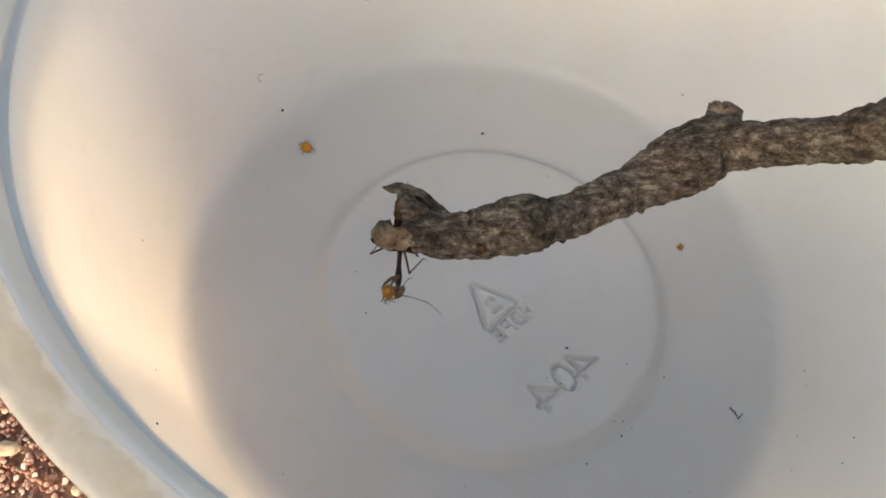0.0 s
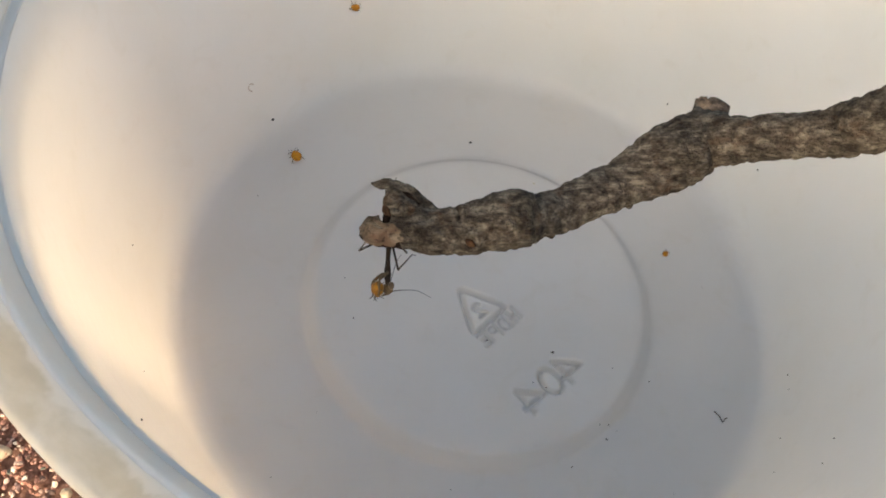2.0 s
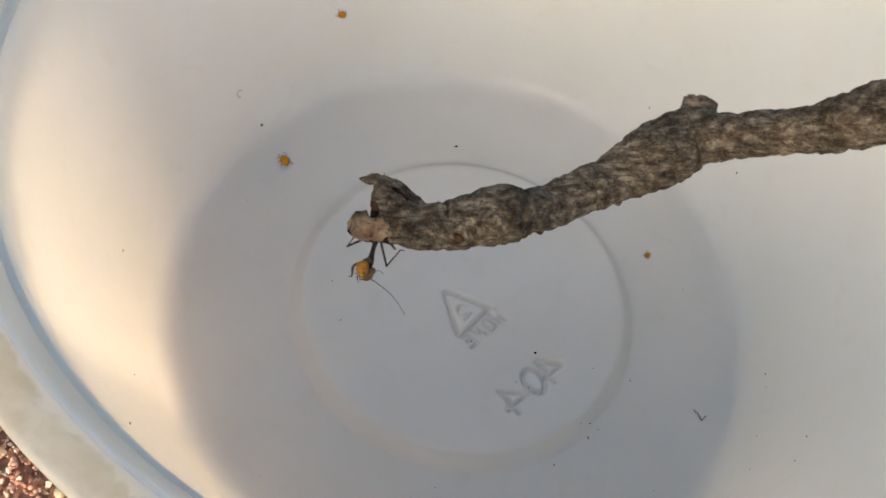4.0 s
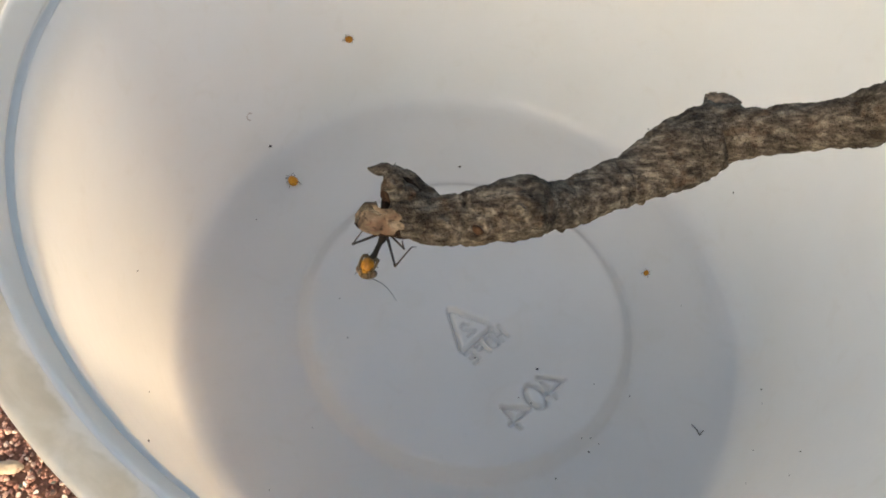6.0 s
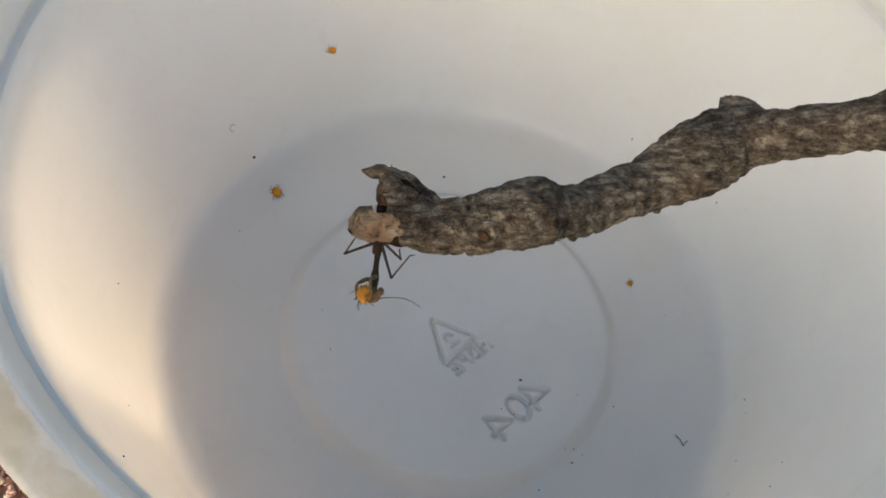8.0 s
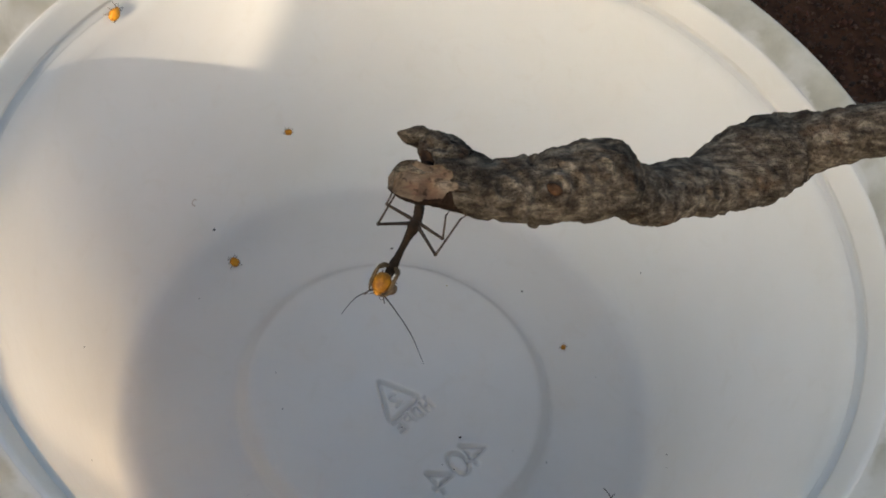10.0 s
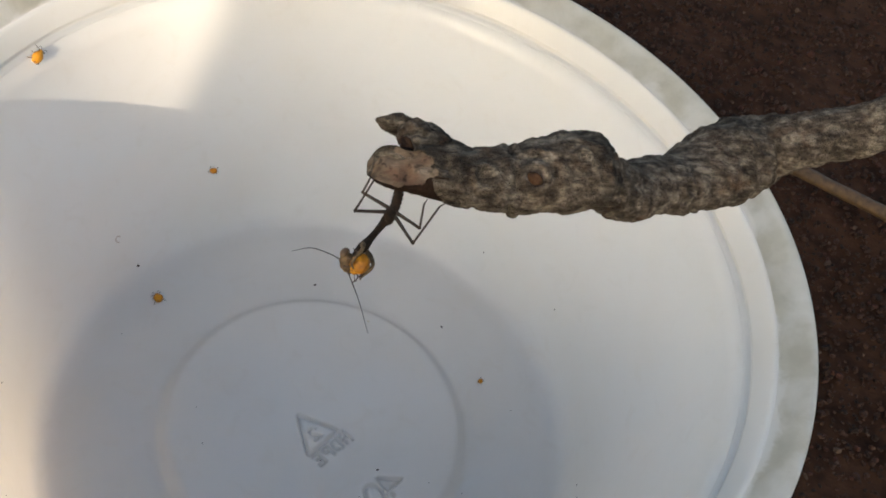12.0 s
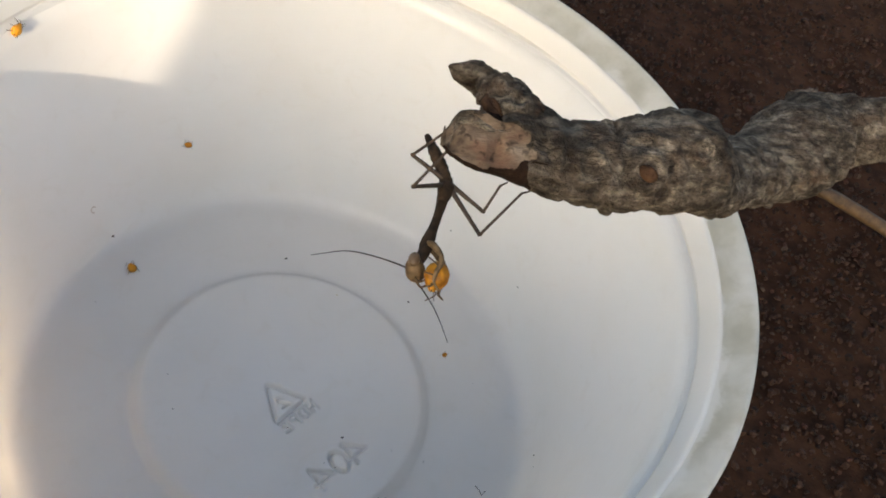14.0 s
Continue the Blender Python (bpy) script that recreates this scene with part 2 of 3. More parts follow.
GRIT = islands("red_granite_grit", [(0.0, (0.36, 0.175, 0.135)), (0.2, (0.47, 0.29, 0.235)), (0.38, (0.26, 0.125, 0.095)),
                                    (0.48, (0.55, 0.40, 0.33)), (0.64, (0.15, 0.095, 0.078)), (0.68, (0.42, 0.22, 0.17)),
                                    (0.90, (0.66, 0.56, 0.47)), (0.97, (0.15, 0.15, 0.125))])


# ---- mesh tools ----
def part(name, bm, material, parent=None, label="", smooth=True):
    """Links a bmesh as one mesh object, under a thing or a part."""
    me = bpy.data.meshes.new(name)
    bmesh.ops.recalc_face_normals(bm, faces=bm.faces)
    bm.to_mesh(me)
    bm.free()
    for p in me.polygons:
        p.use_smooth = smooth
    for m in material if isinstance(material, (list, tuple)) else [material]:
        me.materials.append(m)
    ob = new(name, me)
    ob.parent = parent
    return tagged(ob, label)


def lathe(profile, steps=160, z=0.0):
    """A closed or open profile of (radius, height) turned about the z axis."""
    bm = bmesh.new()
    rings = []
    for r, h in profile:
        if r < 1e-7:
            rings.append([bm.verts.new((0, 0, h + z))])
        else:
            rings.append([bm.verts.new((r * math.cos(k * math.tau / steps), r * math.sin(k * math.tau / steps), h + z)) for k in range(steps)])
    for a, b in zip(rings, rings[1:]):
        for k in range(steps):
            l = (k + 1) % steps
            q = [a[k % len(a)], a[l % len(a)], b[l % len(b)], b[k % len(b)]]
            q = list(dict.fromkeys(q))
            if len(q) > 2:
                bm.faces.new(q)
    return bm


def curve_through(points, n):
    """n points on a smooth curve through the given ones (any number of columns)."""
    p = np.array(points, float)
    p = np.vstack([2 * p[0] - p[1], p, 2 * p[-1] - p[-2]])
    out = []
    for s in np.linspace(0, len(p) - 3 - 1e-9, n):
        i, f = int(s), s - int(s)
        a, b, c, d = p[i:i + 4]
        out.append(0.5 * (2 * b + (c - a) * f + (2 * a - 5 * b + 4 * c - d) * f * f + (3 * b - a - 3 * c + d) * f ** 3))
    return np.array(out)


def tube(rows, segs=8, rings=24, closed=True, shape=None, bm=None):
    """A tube along rows of x, y, z, radius."""
    bm = bm or bmesh.new()
    pts = curve_through(rows, rings)
    side = None
    loops = []
    for i, (x, y, z, r) in enumerate(pts):
        a, b = pts[max(i - 1, 0)], pts[min(i + 1, len(pts) - 1)]
        d = Vector(b[:3] - a[:3]).normalized()
        if side is None:
            side = d.orthogonal().normalized()
        side = (side - d * side.dot(d)).normalized()
        up = d.cross(side)
        loop = []
        for k in range(segs):
            t = k * math.tau / segs
            w = (side * math.cos(t) + up * math.sin(t))
            rr = max(r, 1e-6) * (shape(i / (len(pts) - 1), t, Vector((x, y, z)), w) if shape else 1.0)
            loop.append(bm.verts.new(Vector((x, y, z)) + w * rr))
        loops.append(loop)
    for a, b in zip(loops, loops[1:]):
        for k in range(segs):
            bm.faces.new((a[k], a[(k + 1) % segs], b[(k + 1) % segs], b[k]))
    if closed:
        bm.faces.new(loops[0][::-1])
        bm.faces.new(loops[-1])
    return bm


def rough_ball(bm, centre, size, rng, sub=1, rough=0.25):
    """Adds an uneven stone to bm."""
    res = bmesh.ops.create_icosphere(bm, subdivisions=sub, radius=1.0)
    turn = Euler((rng.uniform(0, 6.3), rng.uniform(0, 6.3), rng.uniform(0, 6.3))).to_matrix()
    for v in res["verts"]:
        v.co = turn @ Vector([c * s * (1 + rng.uniform(-rough, rough)) for c, s in zip(v.co, size)]) + Vector(centre)


# ---- ground ----
GROUND_Z = -0.0042


def build_ground():
    bm = bmesh.new()
    n, half = 90, 0.45
    grid = [[bm.verts.new((x, y, GROUND_Z + (0.0012 * noise.noise(Vector((x, y, 0)) * 30) - 0.0006 if math.hypot(x, y) > 0.06 else 0)))
             for x in np.linspace(-half, half, n)] for y in np.linspace(-half, half, n)]
    for j in range(n - 1):
        for i in range(n - 1):
            bm.faces.new((grid[j][i], grid[j][i + 1], grid[j + 1][i + 1], grid[j + 1][i]))
    far = 60.0
    rim = [grid[0], [r[-1] for r in grid], grid[-1][::-1], [r[0] for r in grid][::-1]]
    out = [bm.verts.new((sx * far, sy * far, GROUND_Z)) for sx, sy in ((-1, -1), (1, -1), (1, 1), (-1, 1))]
    for k in range(4):
        bm.faces.new([*rim[k][::-1], out[k], out[(k + 1) % 4]])
    tagged(part("ground", bm, SOIL), "bare red-brown soil ground under the tub", "ground", kind="structure")

    ico = bmesh.new()
    bmesh.ops.create_icosphere(ico, subdivisions=1, radius=1.0)
    iv = np.array([v.co[:] for v in ico.verts])
    fa = np.array([[v.index for v in f.verts] for f in ico.faces])
    ico.free()
    rs = np.random.RandomState(5)

    def grit(name, count, spot, size, lift, material, label):
        verts = []
        for _ in range(count):
            x, y = spot()
            s = size()
            turn = np.linalg.qr(rs.normal(size=(3, 3)))[0]
            p = (iv * (1 + rs.uniform(-0.22, 0.22, (len(iv), 1)))) * [s, s * rs.uniform(0.6, 1), s * rs.uniform(0.5, 0.9)]
            verts.append(p @ turn.T + [x, y, GROUND_Z + s * rs.uniform(*lift)])
        me = bpy.data.meshes.new(name)
        me.from_pydata(np.concatenate(verts).tolist(), [], np.concatenate([fa + k * len(iv) for k in range(count)]).tolist())
        me.materials.append(material)
        tagged(new(name, me), label, "gravel", kind="stuff")

    def ring(a0, a1, r0, r1, power=0.5):
        a, r = rs.uniform(a0, a1), r0 + (r1 - r0) * rs.uniform() ** power
        return r * math.cos(a), r * math.sin(a)

    grit("gravel", 62000, lambda: ring(2.05, 4.05, 0.072, 0.16), lambda: (0.00024 + 0.0006 * rs.uniform() ** 2.5) * (1.8 if rs.uniform() < 0.02 else 1), (0.1, 0.8), GRIT,
         "loose reddish granite grit scattered over the soil")
    grit("shaded_gravel", 34000, lambda: ring(-0.75, 2.05, 0.066, 0.34, 0.7), lambda: (0.0004 + 0.0009 * rs.uniform() ** 2) * (1.5 if rs.uniform() < 0.02 else 1), (-0.3, 0.5), SHADED_GRIT,
         "grit and small stones, coloured dark for the shade they lie in")


build_ground()


# ---- an unseen board added on the sunny side, behind the camera, to shade most of the tub ----
def build_shade_board():
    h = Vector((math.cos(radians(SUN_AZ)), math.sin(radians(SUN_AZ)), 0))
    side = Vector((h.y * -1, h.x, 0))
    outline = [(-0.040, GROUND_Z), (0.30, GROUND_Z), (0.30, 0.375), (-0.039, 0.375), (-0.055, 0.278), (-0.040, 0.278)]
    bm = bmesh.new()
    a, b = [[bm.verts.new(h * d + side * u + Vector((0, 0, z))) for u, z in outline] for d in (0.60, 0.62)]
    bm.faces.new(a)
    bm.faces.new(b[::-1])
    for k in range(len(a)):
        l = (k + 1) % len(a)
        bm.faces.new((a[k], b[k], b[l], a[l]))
    tagged(part("board", bm, SHADE_BOARD_FILL, smooth=False), "unseen notched stand-in board added to shade the tub", "board")


build_shade_board()


# ---- tub ----
PANEL_Z, PANEL_Y = 0.050, -0.015      # the floor's raised middle, a little off centre
FLOOR = [(0.50, 0.050), (0.522, 0.0496), (0.533, 0.0475), (0.543, 0.042), (0.574, 0.007), (0.584, 0.0018), (0.60, 0.0)]
WALL = [(0.90, 0.0), (0.94, 0.004), (0.968, 0.018), (0.988, 0.045), (1.003, 0.09)]
LIP = [(1.184, 1.100), (1.186, 1.108), (1.199, 1.111), (1.204, 1.118), (1.197, 1.127), (1.199, 1.135), (1.219, 1.180), (1.225, 1.194), (1.232, 1.203),
       (1.239, 1.204), (1.243, 1.200), (1.244, 1.12), (1.236, 1.12), (1.222, 1.10)]
FLANGE = [(1.239, 1.2035), (1.250, 1.2075), (1.304, 1.256), (1.314, 1.263), (1.322, 1.264), (1.328, 1.256), (1.328, 1.235), (1.318, 1.20), (1.312, 1.10), (1.300, 1.06),
          (1.285, 1.055), (1.268, 1.062), (1.247, 1.12)]


def strokes():
    """The moulded marks, mirrored as they show from inside: line pieces on the floor panel, in floor radii."""
    out = []

    def text(segs, origin, right, up, width=0.0068):
        for ax, ay, bx, by in segs:
            out.append((origin[0] + right[0] * ax + up[0] * ay, origin[1] + right[1] * ax + up[1] * ay,
                        origin[0] + right[0] * bx + up[0] * by, origin[1] + right[1] * bx + up[1] * by, width))

    def arc(cx, cy, rx, ry, a0, a1, n=12):
        pts = [(cx + rx * math.cos(radians(a0 + (a1 - a0) * k / n)), cy + ry * math.sin(radians(a0 + (a1 - a0) * k / n))) for k in range(n + 1)]
        return [(*p, *q) for p, q in zip(pts, pts[1:])]

    four = [(0.35, -0.5, 0.35, 0.5), (0.35, 0.5, -0.4, -0.2), (-0.4, -0.2, 0.55, -0.2)]
    zero = arc(0, 0, 0.33, 0.5, 0, 360, 24)
    two = arc(0, 0.22, 0.3, 0.28, 170, -30, 10) + [(0.26, 0.08, -0.32, -0.5), (-0.32, -0.5, 0.34, -0.5)]
    letters = {
        "H": [(-0.3, -0.5, -0.3, 0.5), (0.3, -0.5, 0.3, 0.5), (-0.3, 0, 0.3, 0)],
        "D": [(-0.3, -0.5, -0.3, 0.5), (-0.3, 0.5, 0.0, 0.5), (-0.3, -0.5, 0.0, -0.5)] + arc(0, 0, 0.32, 0.5, 90, -90),
        "P": [(-0.3, -0.5, -0.3, 0.5), (-0.3, 0.5, 0.05, 0.5), (-0.3, 0.0, 0.05, 0.0)] + arc(0.05, 0.25, 0.25, 0.25, 90, -90, 8),
        "E": [(-0.3, -0.5, -0.3, 0.5), (-0.3, 0.5, 0.3, 0.5), (-0.3, 0, 0.2, 0), (-0.3, -0.5, 0.3, -0.5)]}
    r, u = (-0.78, -0.62), (-0.62, 0.78)
    for glyph, k in ((four, -1), (zero, 0), (four, 1)):
        c = (0.199 + r[0] * 0.082 * k, -0.329 + r[1] * 0.082 * k)
        text([[v * 0.088 for v in g] for g in glyph], c, r, u)
    r, u = (-0.758, -0.652), (-0.652, 0.758)
    for k, ch in enumerate("HDPE"):
        c = (0.052 + r[0] * 0.044 * (k - 1.5), -0.143 + r[1] * 0.044 * (k - 1.5))
        text([[v * 0.044 for v in g] for g in letters[ch]], c, r, u, 0.005)
    text([[v * 0.046 for v in g] for g in two], (-0.011, -0.084), r, u, 0.0045)
    tri = [(-0.073, -0.006), (0.079, -0.070), (-0.035, -0.174)]
    mid = (sum(p[0] for p in tri) / 3, sum(p[1] for p in tri) / 3)
    ends = []
    for k in range(3):
        p, q = tri[k], tri[(k + 1) % 3]
        ends.append((p[0] + (q[0] - p[0]) * 0.12, p[1] + (q[1] - p[1]) * 0.12, p[0] + (q[0] - p[0]) * 0.88, p[1] + (q[1] - p[1]) * 0.88))
    for k in range(3):
        out.append((*ends[k], 0.0075))
        a, b, corner = ends[k][2:], ends[(k + 1) % 3][:2], tri[(k + 1) % 3]
        m = (corner[0] * 0.5 + (a[0] + b[0]) * 0.25, corner[1] * 0.5 + (a[1] + b[1]) * 0.25)
        out += [(*a, *m, 0.0075), (*m, *b, 0.0075)]
    return np.array(out) + [0.0, 0.028, 0.0, 0.028, 0.0]


def floor_panel():
    """The raised round panel of the floor, with the marks sunk into it."""
    n = 300
    g = np.linspace(-1, 1, n)
    a, b = np.meshgrid(g, g)
    x, y = a * np.sqrt(1 - b * b / 2) * 0.5, b * np.sqrt(1 - a * a / 2) * 0.5
    groove = np.zeros(x.shape)
    for ax, ay, bx, by, width in strokes():
        dx, dy = bx - ax, by - ay
        t = np.clip(((x - ax) * dx + (y - ay) * dy) / (dx * dx + dy * dy + 1e-12), 0, 1)
        near = np.hypot(x - ax - t * dx, y - ay - t * dy) / width
        groove = np.maximum(groove, np.exp(-near ** 2) * min(1.0, width / 0.006))
    z = PANEL_Z - 0.025 * groove
    verts = np.stack([x * U, y * U, z * U], -1).reshape(-1, 3)
    faces = [(j * n + i, j * n + i + 1, (j + 1) * n + i + 1, (j + 1) * n + i) for j in range(n - 1) for i in range(n - 1)]
    me = bpy.data.meshes.new("floor_panel")
    me.from_pydata(verts.tolist(), [], faces)
    for p in me.polygons:
        p.use_smooth = True
    me.materials.append(WALL_PLASTIC)
    return me


def build_tub():
    tub = tagged(new("plastic_tub"), "white round plastic tub standing open on red gravel", "tub")
    out_wall = [(1.035, 0.06), (1.02, -0.02), (1.00, -0.06), (0.93, -0.066), (0.62, -0.06), (0.55, -0.012), (0.0, -0.012)]
    sc = lambda rows: [(r * U, h * U) for r, h in rows]
    wall_rows = [(1.003 + (1.184 - 1.003) * k / 12, 0.09 + (1.105 - 0.09) * k / 12) for k in range(1, 12)]
    outer = [(1.222 - (1.222 - 1.035) * k / 12, 1.10 - (1.10 - 0.06) * k / 12) for k in range(1, 12)]
    bm = lathe(sc(FLOOR + WALL + wall_rows + [LIP[0], (1.222, 1.10)] + outer + out_wall), 200)
    for v in bm.verts:
        v.co.y += PANEL_Y * U * min(1.0, max(0.0, (0.80 - math.hypot(v.co.x, v.co.y) / U) / 0.15))
    part("body", bm, WALL_PLASTIC, tub)
    panel = tagged(new("floor_panel", floor_panel()), "raised floor panel with moulded recycling triangle, HDPE and 404")
    panel.parent = tub
    panel.matrix_basis = pose(0, PANEL_Y * U, 0)
    part("rim", lathe(sc(LIP + [LIP[0]]), 240), BEAD_PLASTIC, tub, "clean white inner bead with a groove")
    part("flange", lathe(sc(FLANGE + [FLANGE[0]]), 240), RIM_PLASTIC, tub, "smudged grey flared outer rim")
    return tub


build_tub()


# ---- twig ----
MM = 0.001
AXIS = [(-9.1, 1.5, 13.0, 0.9), (-8.3, 1.45, 13.1, 1.95), (-7.2, 1.45, 13.1, 2.4), (-6.0, 1.45, 13.1, 2.60), (-4.0, 1.7, 12.7, 2.76), (1.16, 1.67, 12.5, 2.97), (4.78, 1.9, 12.6, 3.33), (8.4, 2.75, 12.6, 3.84),
        (11.0, 3.2, 12.6, 3.94), (12.2, 3.38, 12.0, 3.55), (13.1, 3.5, 11.2, 2.98), (17.06, 4.4, 8.3, 3.05), (20.8, 6.2, 7.1, 3.1), (25.7, 8.3, 5.3, 3.25), (30.7, 10.75, 4.8, 4.3),
        (34.6, 12.75, 4.4, 4.7), (38.2, 14.2, 4.6, 4.1), (41.0, 14.0, 6.5, 3.35), (46.3, 14.3, 8.3, 3.05), (50.3, 14.2, 10.4, 3.0),
        (53.3, 14.5, 11.8, 3.5), (57.5, 15.6, 14.0, 4.0), (62.0, 16.0, 15.3, 3.5), (69.0, 16.6, 16.4, 3.2)]


def crease(v):
    """0 in the bottom of a crack, 1 on the plates between."""
    return min(1.0, abs(noise.noise(v)) * 5.0)


def twig_shape(s, t, p, w):
    q = p + w * 0.003
    k = 1.0 + 0.05 * noise.noise(q * 260) + 0.085 * noise.noise(q * 480) + 0.06 * noise.noise(Vector((q.x * 140, q.y * 420, q.z * 420)))
    k += 0.045 * (crease(Vector((q.x * 110, q.y * 620, q.z * 620))) - 0.8) + 0.03 * (crease(q * 430 + Vector((7, 3, 1))) - 0.8)
    k += 0.045 * noise.noise(Vector((q.x * 300, q.y * 1500, q.z * 1500))) + 0.03 * noise.noise(q * 1100)
    k += 0.03 * (crease(Vector((q.x * 70, q.y * 950, q.z * 950))) - 0.7) + 0.018 * (crease(Vector((q.x * 900, q.y * 160, q.z * 160))) - 0.8)
    flat = max(0.0, -0.75 * w.y - 0.66 * w.z) ** 6 if p.x < 0.018 else 0.0      # the underside is a little flattened near the end
    return k * (1 - 0.13 * w.z * w.z) * (1 - 0.12 * flat)


CUT_POINT, CUT_NORMAL = Vector((-6.3, 1.3, 14.25)) * MM, Vector((-0.27, -0.30, 0.91)).normalized()
SCARS = [(4.9, 0.1, 15.8, 1.05), (0.6, 0.3, 15.0, 0.9), (25.4, 5.6, 8.4, 0.9), (9.4, 1.9, 16.6, 0.8)]


def build_twig():
    twig = tagged(new("twig"), "weathered grey dry twig with knots and a broken end", "twig")
    rows = [(x * MM, y * MM, z * MM, r * MM) for x, y, z, r in AXIS]
    bm = tube(rows, 120, 620, True, twig_shape)
    under = Vector((0, -0.90, -0.43))
    # Rings of old leaf scars, pitted knots, a hollow under the broken end.
    for v in bm.verts:
        p = v.co
        x = p.x / MM
        q = min(range(len(AXIS)), key=lambda k: abs(AXIS[k][0] - x))
        c = Vector(AXIS[q][:3]) * MM
        out = p - c
        out.x = 0
        if out.length > 1e-6:
            out.normalize()
        for rx, depth, width in ((-2.5, 0.55, 0.5), (0.2, 0.25, 0.25), (1.9, 0.22, 0.3), (3.2, 0.95, 0.26), (7.0, 0.16, 0.3), (13.2, 0.3, 0.3), (14.8, 0.5, 0.45), (18.6, 0.2, 0.3), (23.6, 0.35, 0.3), (28.8, 0.28, 0.35), (32.6, 0.22, 0.35), (37.6, 0.4, 0.45), (40.4, 0.3, 0.3), (43.0, 0.35, 0.35), (47.5, 0.2, 0.3), (51.8, 0.5, 0.45)):
            depth *= max(0.1, 0.55 + 0.9 * noise.noise(out * 1.3 + Vector((0, rx * 1.7, 0))))
            wob = 0.9 * noise.noise(out * 1.7 + Vector((rx, 0, 0)))
            v.co -= out * MM * depth * math.exp(-((x - rx - wob) / width) ** 2)
        for sx, sy, sz, r in SCARS:
            d = (p - Vector((sx, sy, sz)) * MM).length / MM
            v.co += out * MM * (0.42 * math.exp(-((d - r * 1.2) / 0.30) ** 2) - 0.16 * math.exp(-((d - r * 2.0) / 0.30) ** 2) + 0.14 * math.exp(-((d - r * 2.7) / 0.35) ** 2) - 0.42 * math.exp(-(d / (r * 0.8)) ** 2))
        if -6.7 < x < -4.9 and v.co.y > 2.5 * MM:      # the notch between the cut end and the flap
            v.co.y = 2.5 * MM + (v.co.y - 2.5 * MM) * (0.15 + 0.85 * min(1.0, abs(x + 5.8) / 0.9) ** 3 + 0.1 * noise.noise(v.co * 900))
        if x < -1.5:
            k = min(1.0, (-1.5 - x) / 4.0) * min(1.0, max(0.0, out.dot(under) * 1.4 - 0.2))
            v.co -= out * MM * 0.8 * k
    cut = set()
    for v in bm.verts:
        d = (v.co - CUT_POINT).dot(CUT_NORMAL)
        if d > 0 and v.co.x < -2.0 * MM:
            v.co -= CUT_NORMAL * d
            v.co += CUT_NORMAL * MM * (0.4 * noise.noise(v.co * 330) + 0.22 * noise.noise(v.co * 900) - 0.4 * (1 - crease(v.co * 300)))
            cut.add(v)
    face, hollow = bmesh.new(), bmesh.new()
    gone = []
    for f in bm.faces:
        mid = f.calc_center_median()
        to = None
        if all(v in cut for v in f.verts):
            to = face
        elif mid.x < (-2.7 + 2.4 * noise.noise(mid * 330)) * MM and (mid - Vector((mid.x / MM, 1.6, 12.9)) * MM).normalized().dot(under) > 0.25:
            to = hollow
        if to is not None:
            to.faces.new([to.verts.new(v.co) for v in f.verts])
            gone.append(f)
    bmesh.ops.delete(bm, geom=gone, context="FACES")
    for b in (face, hollow):
        bmesh.ops.remove_doubles(b, verts=b.verts, dist=1e-6)
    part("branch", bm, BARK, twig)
    part("cut_face", face, CUT_WOOD, twig, "pale tan obliquely cut wood face")
    part("hollow", hollow, SHADE_AND_FIBRE, twig, "shallow hollow under the cut, coloured dark for its shade")

    # Torn bark flap that curls over the end, with broken wood inside it.
    def flap_shape(s, t, p, w):
        return (0.62 + 0.45 * abs(w.x * 0.55 + w.y * 0.83)) * (1 + 0.22 * noise.noise((p + w * 0.002) * 700) + 0.12 * noise.noise((p + w * 0.002) * 1900) + 0.28 * (crease((p + w * 0.002) * 520) - 0.8))

    def sheet_shape(s, t, p, w):
        return (0.42 + 0.58 * abs(w.z) ** 1.5) * (1 + 0.16 * noise.noise((p + w * 0.002) * 600) + 0.10 * noise.noise((p + w * 0.002) * 1700) + 0.22 * (crease((p + w * 0.002) * 450) - 0.8))

    def swirl_shape(s, t, p, w):
        """Wood that has grown round two small knots."""
        q = (p + w * 0.0018) / MM
        k = 1 + 0.10 * noise.noise(q * 0.7) + 0.07 * noise.noise(q * 1.9) + 0.22 * (crease(q * 0.45) - 0.8)
        for cx, cy, r in ((-4.5, 6.2, 0.75), (-4.2, 4.5, 0.65)):
            d = math.hypot(q.x - cx, q.y - cy)
            if w.z > 0:
                k += 0.16 * math.exp(-((d - r) / 0.26) ** 2) - 0.14 * math.exp(-((d - r * 1.9) / 0.25) ** 2)
        return k

    flap = [(1.6, 2.9, 11.8, 1.6), (-0.4, 4.6, 11.6, 1.65), (-1.8, 5.9, 11.5, 1.6), (-3.5, 7.1, 11.5, 1.5), (-5.5, 7.75, 11.8, 1.3), (-6.7, 7.75, 12.1, 0.9), (-7.7, 7.9, 12.3, 0.15)]
    part("bark_flap", tube([[c * MM for c in r] for r in flap], 48, 80, True, sheet_shape), BARK, twig, "torn curled sheet of bark")
    chunk = [(-1.4, 2.6, 12.6, 2.2), (-2.9, 3.7, 12.8, 2.0), (-4.0, 4.7, 12.9, 1.85), (-4.55, 5.7, 12.8, 1.6), (-4.95, 6.6, 12.5, 1.15), (-5.5, 7.2, 12.3, 0.5)]
    part("broken_wood", tube([[c * MM for c in r] for r in chunk], 80, 90, True, swirl_shape), BARK, twig, "splintered grey wood inside the flap")
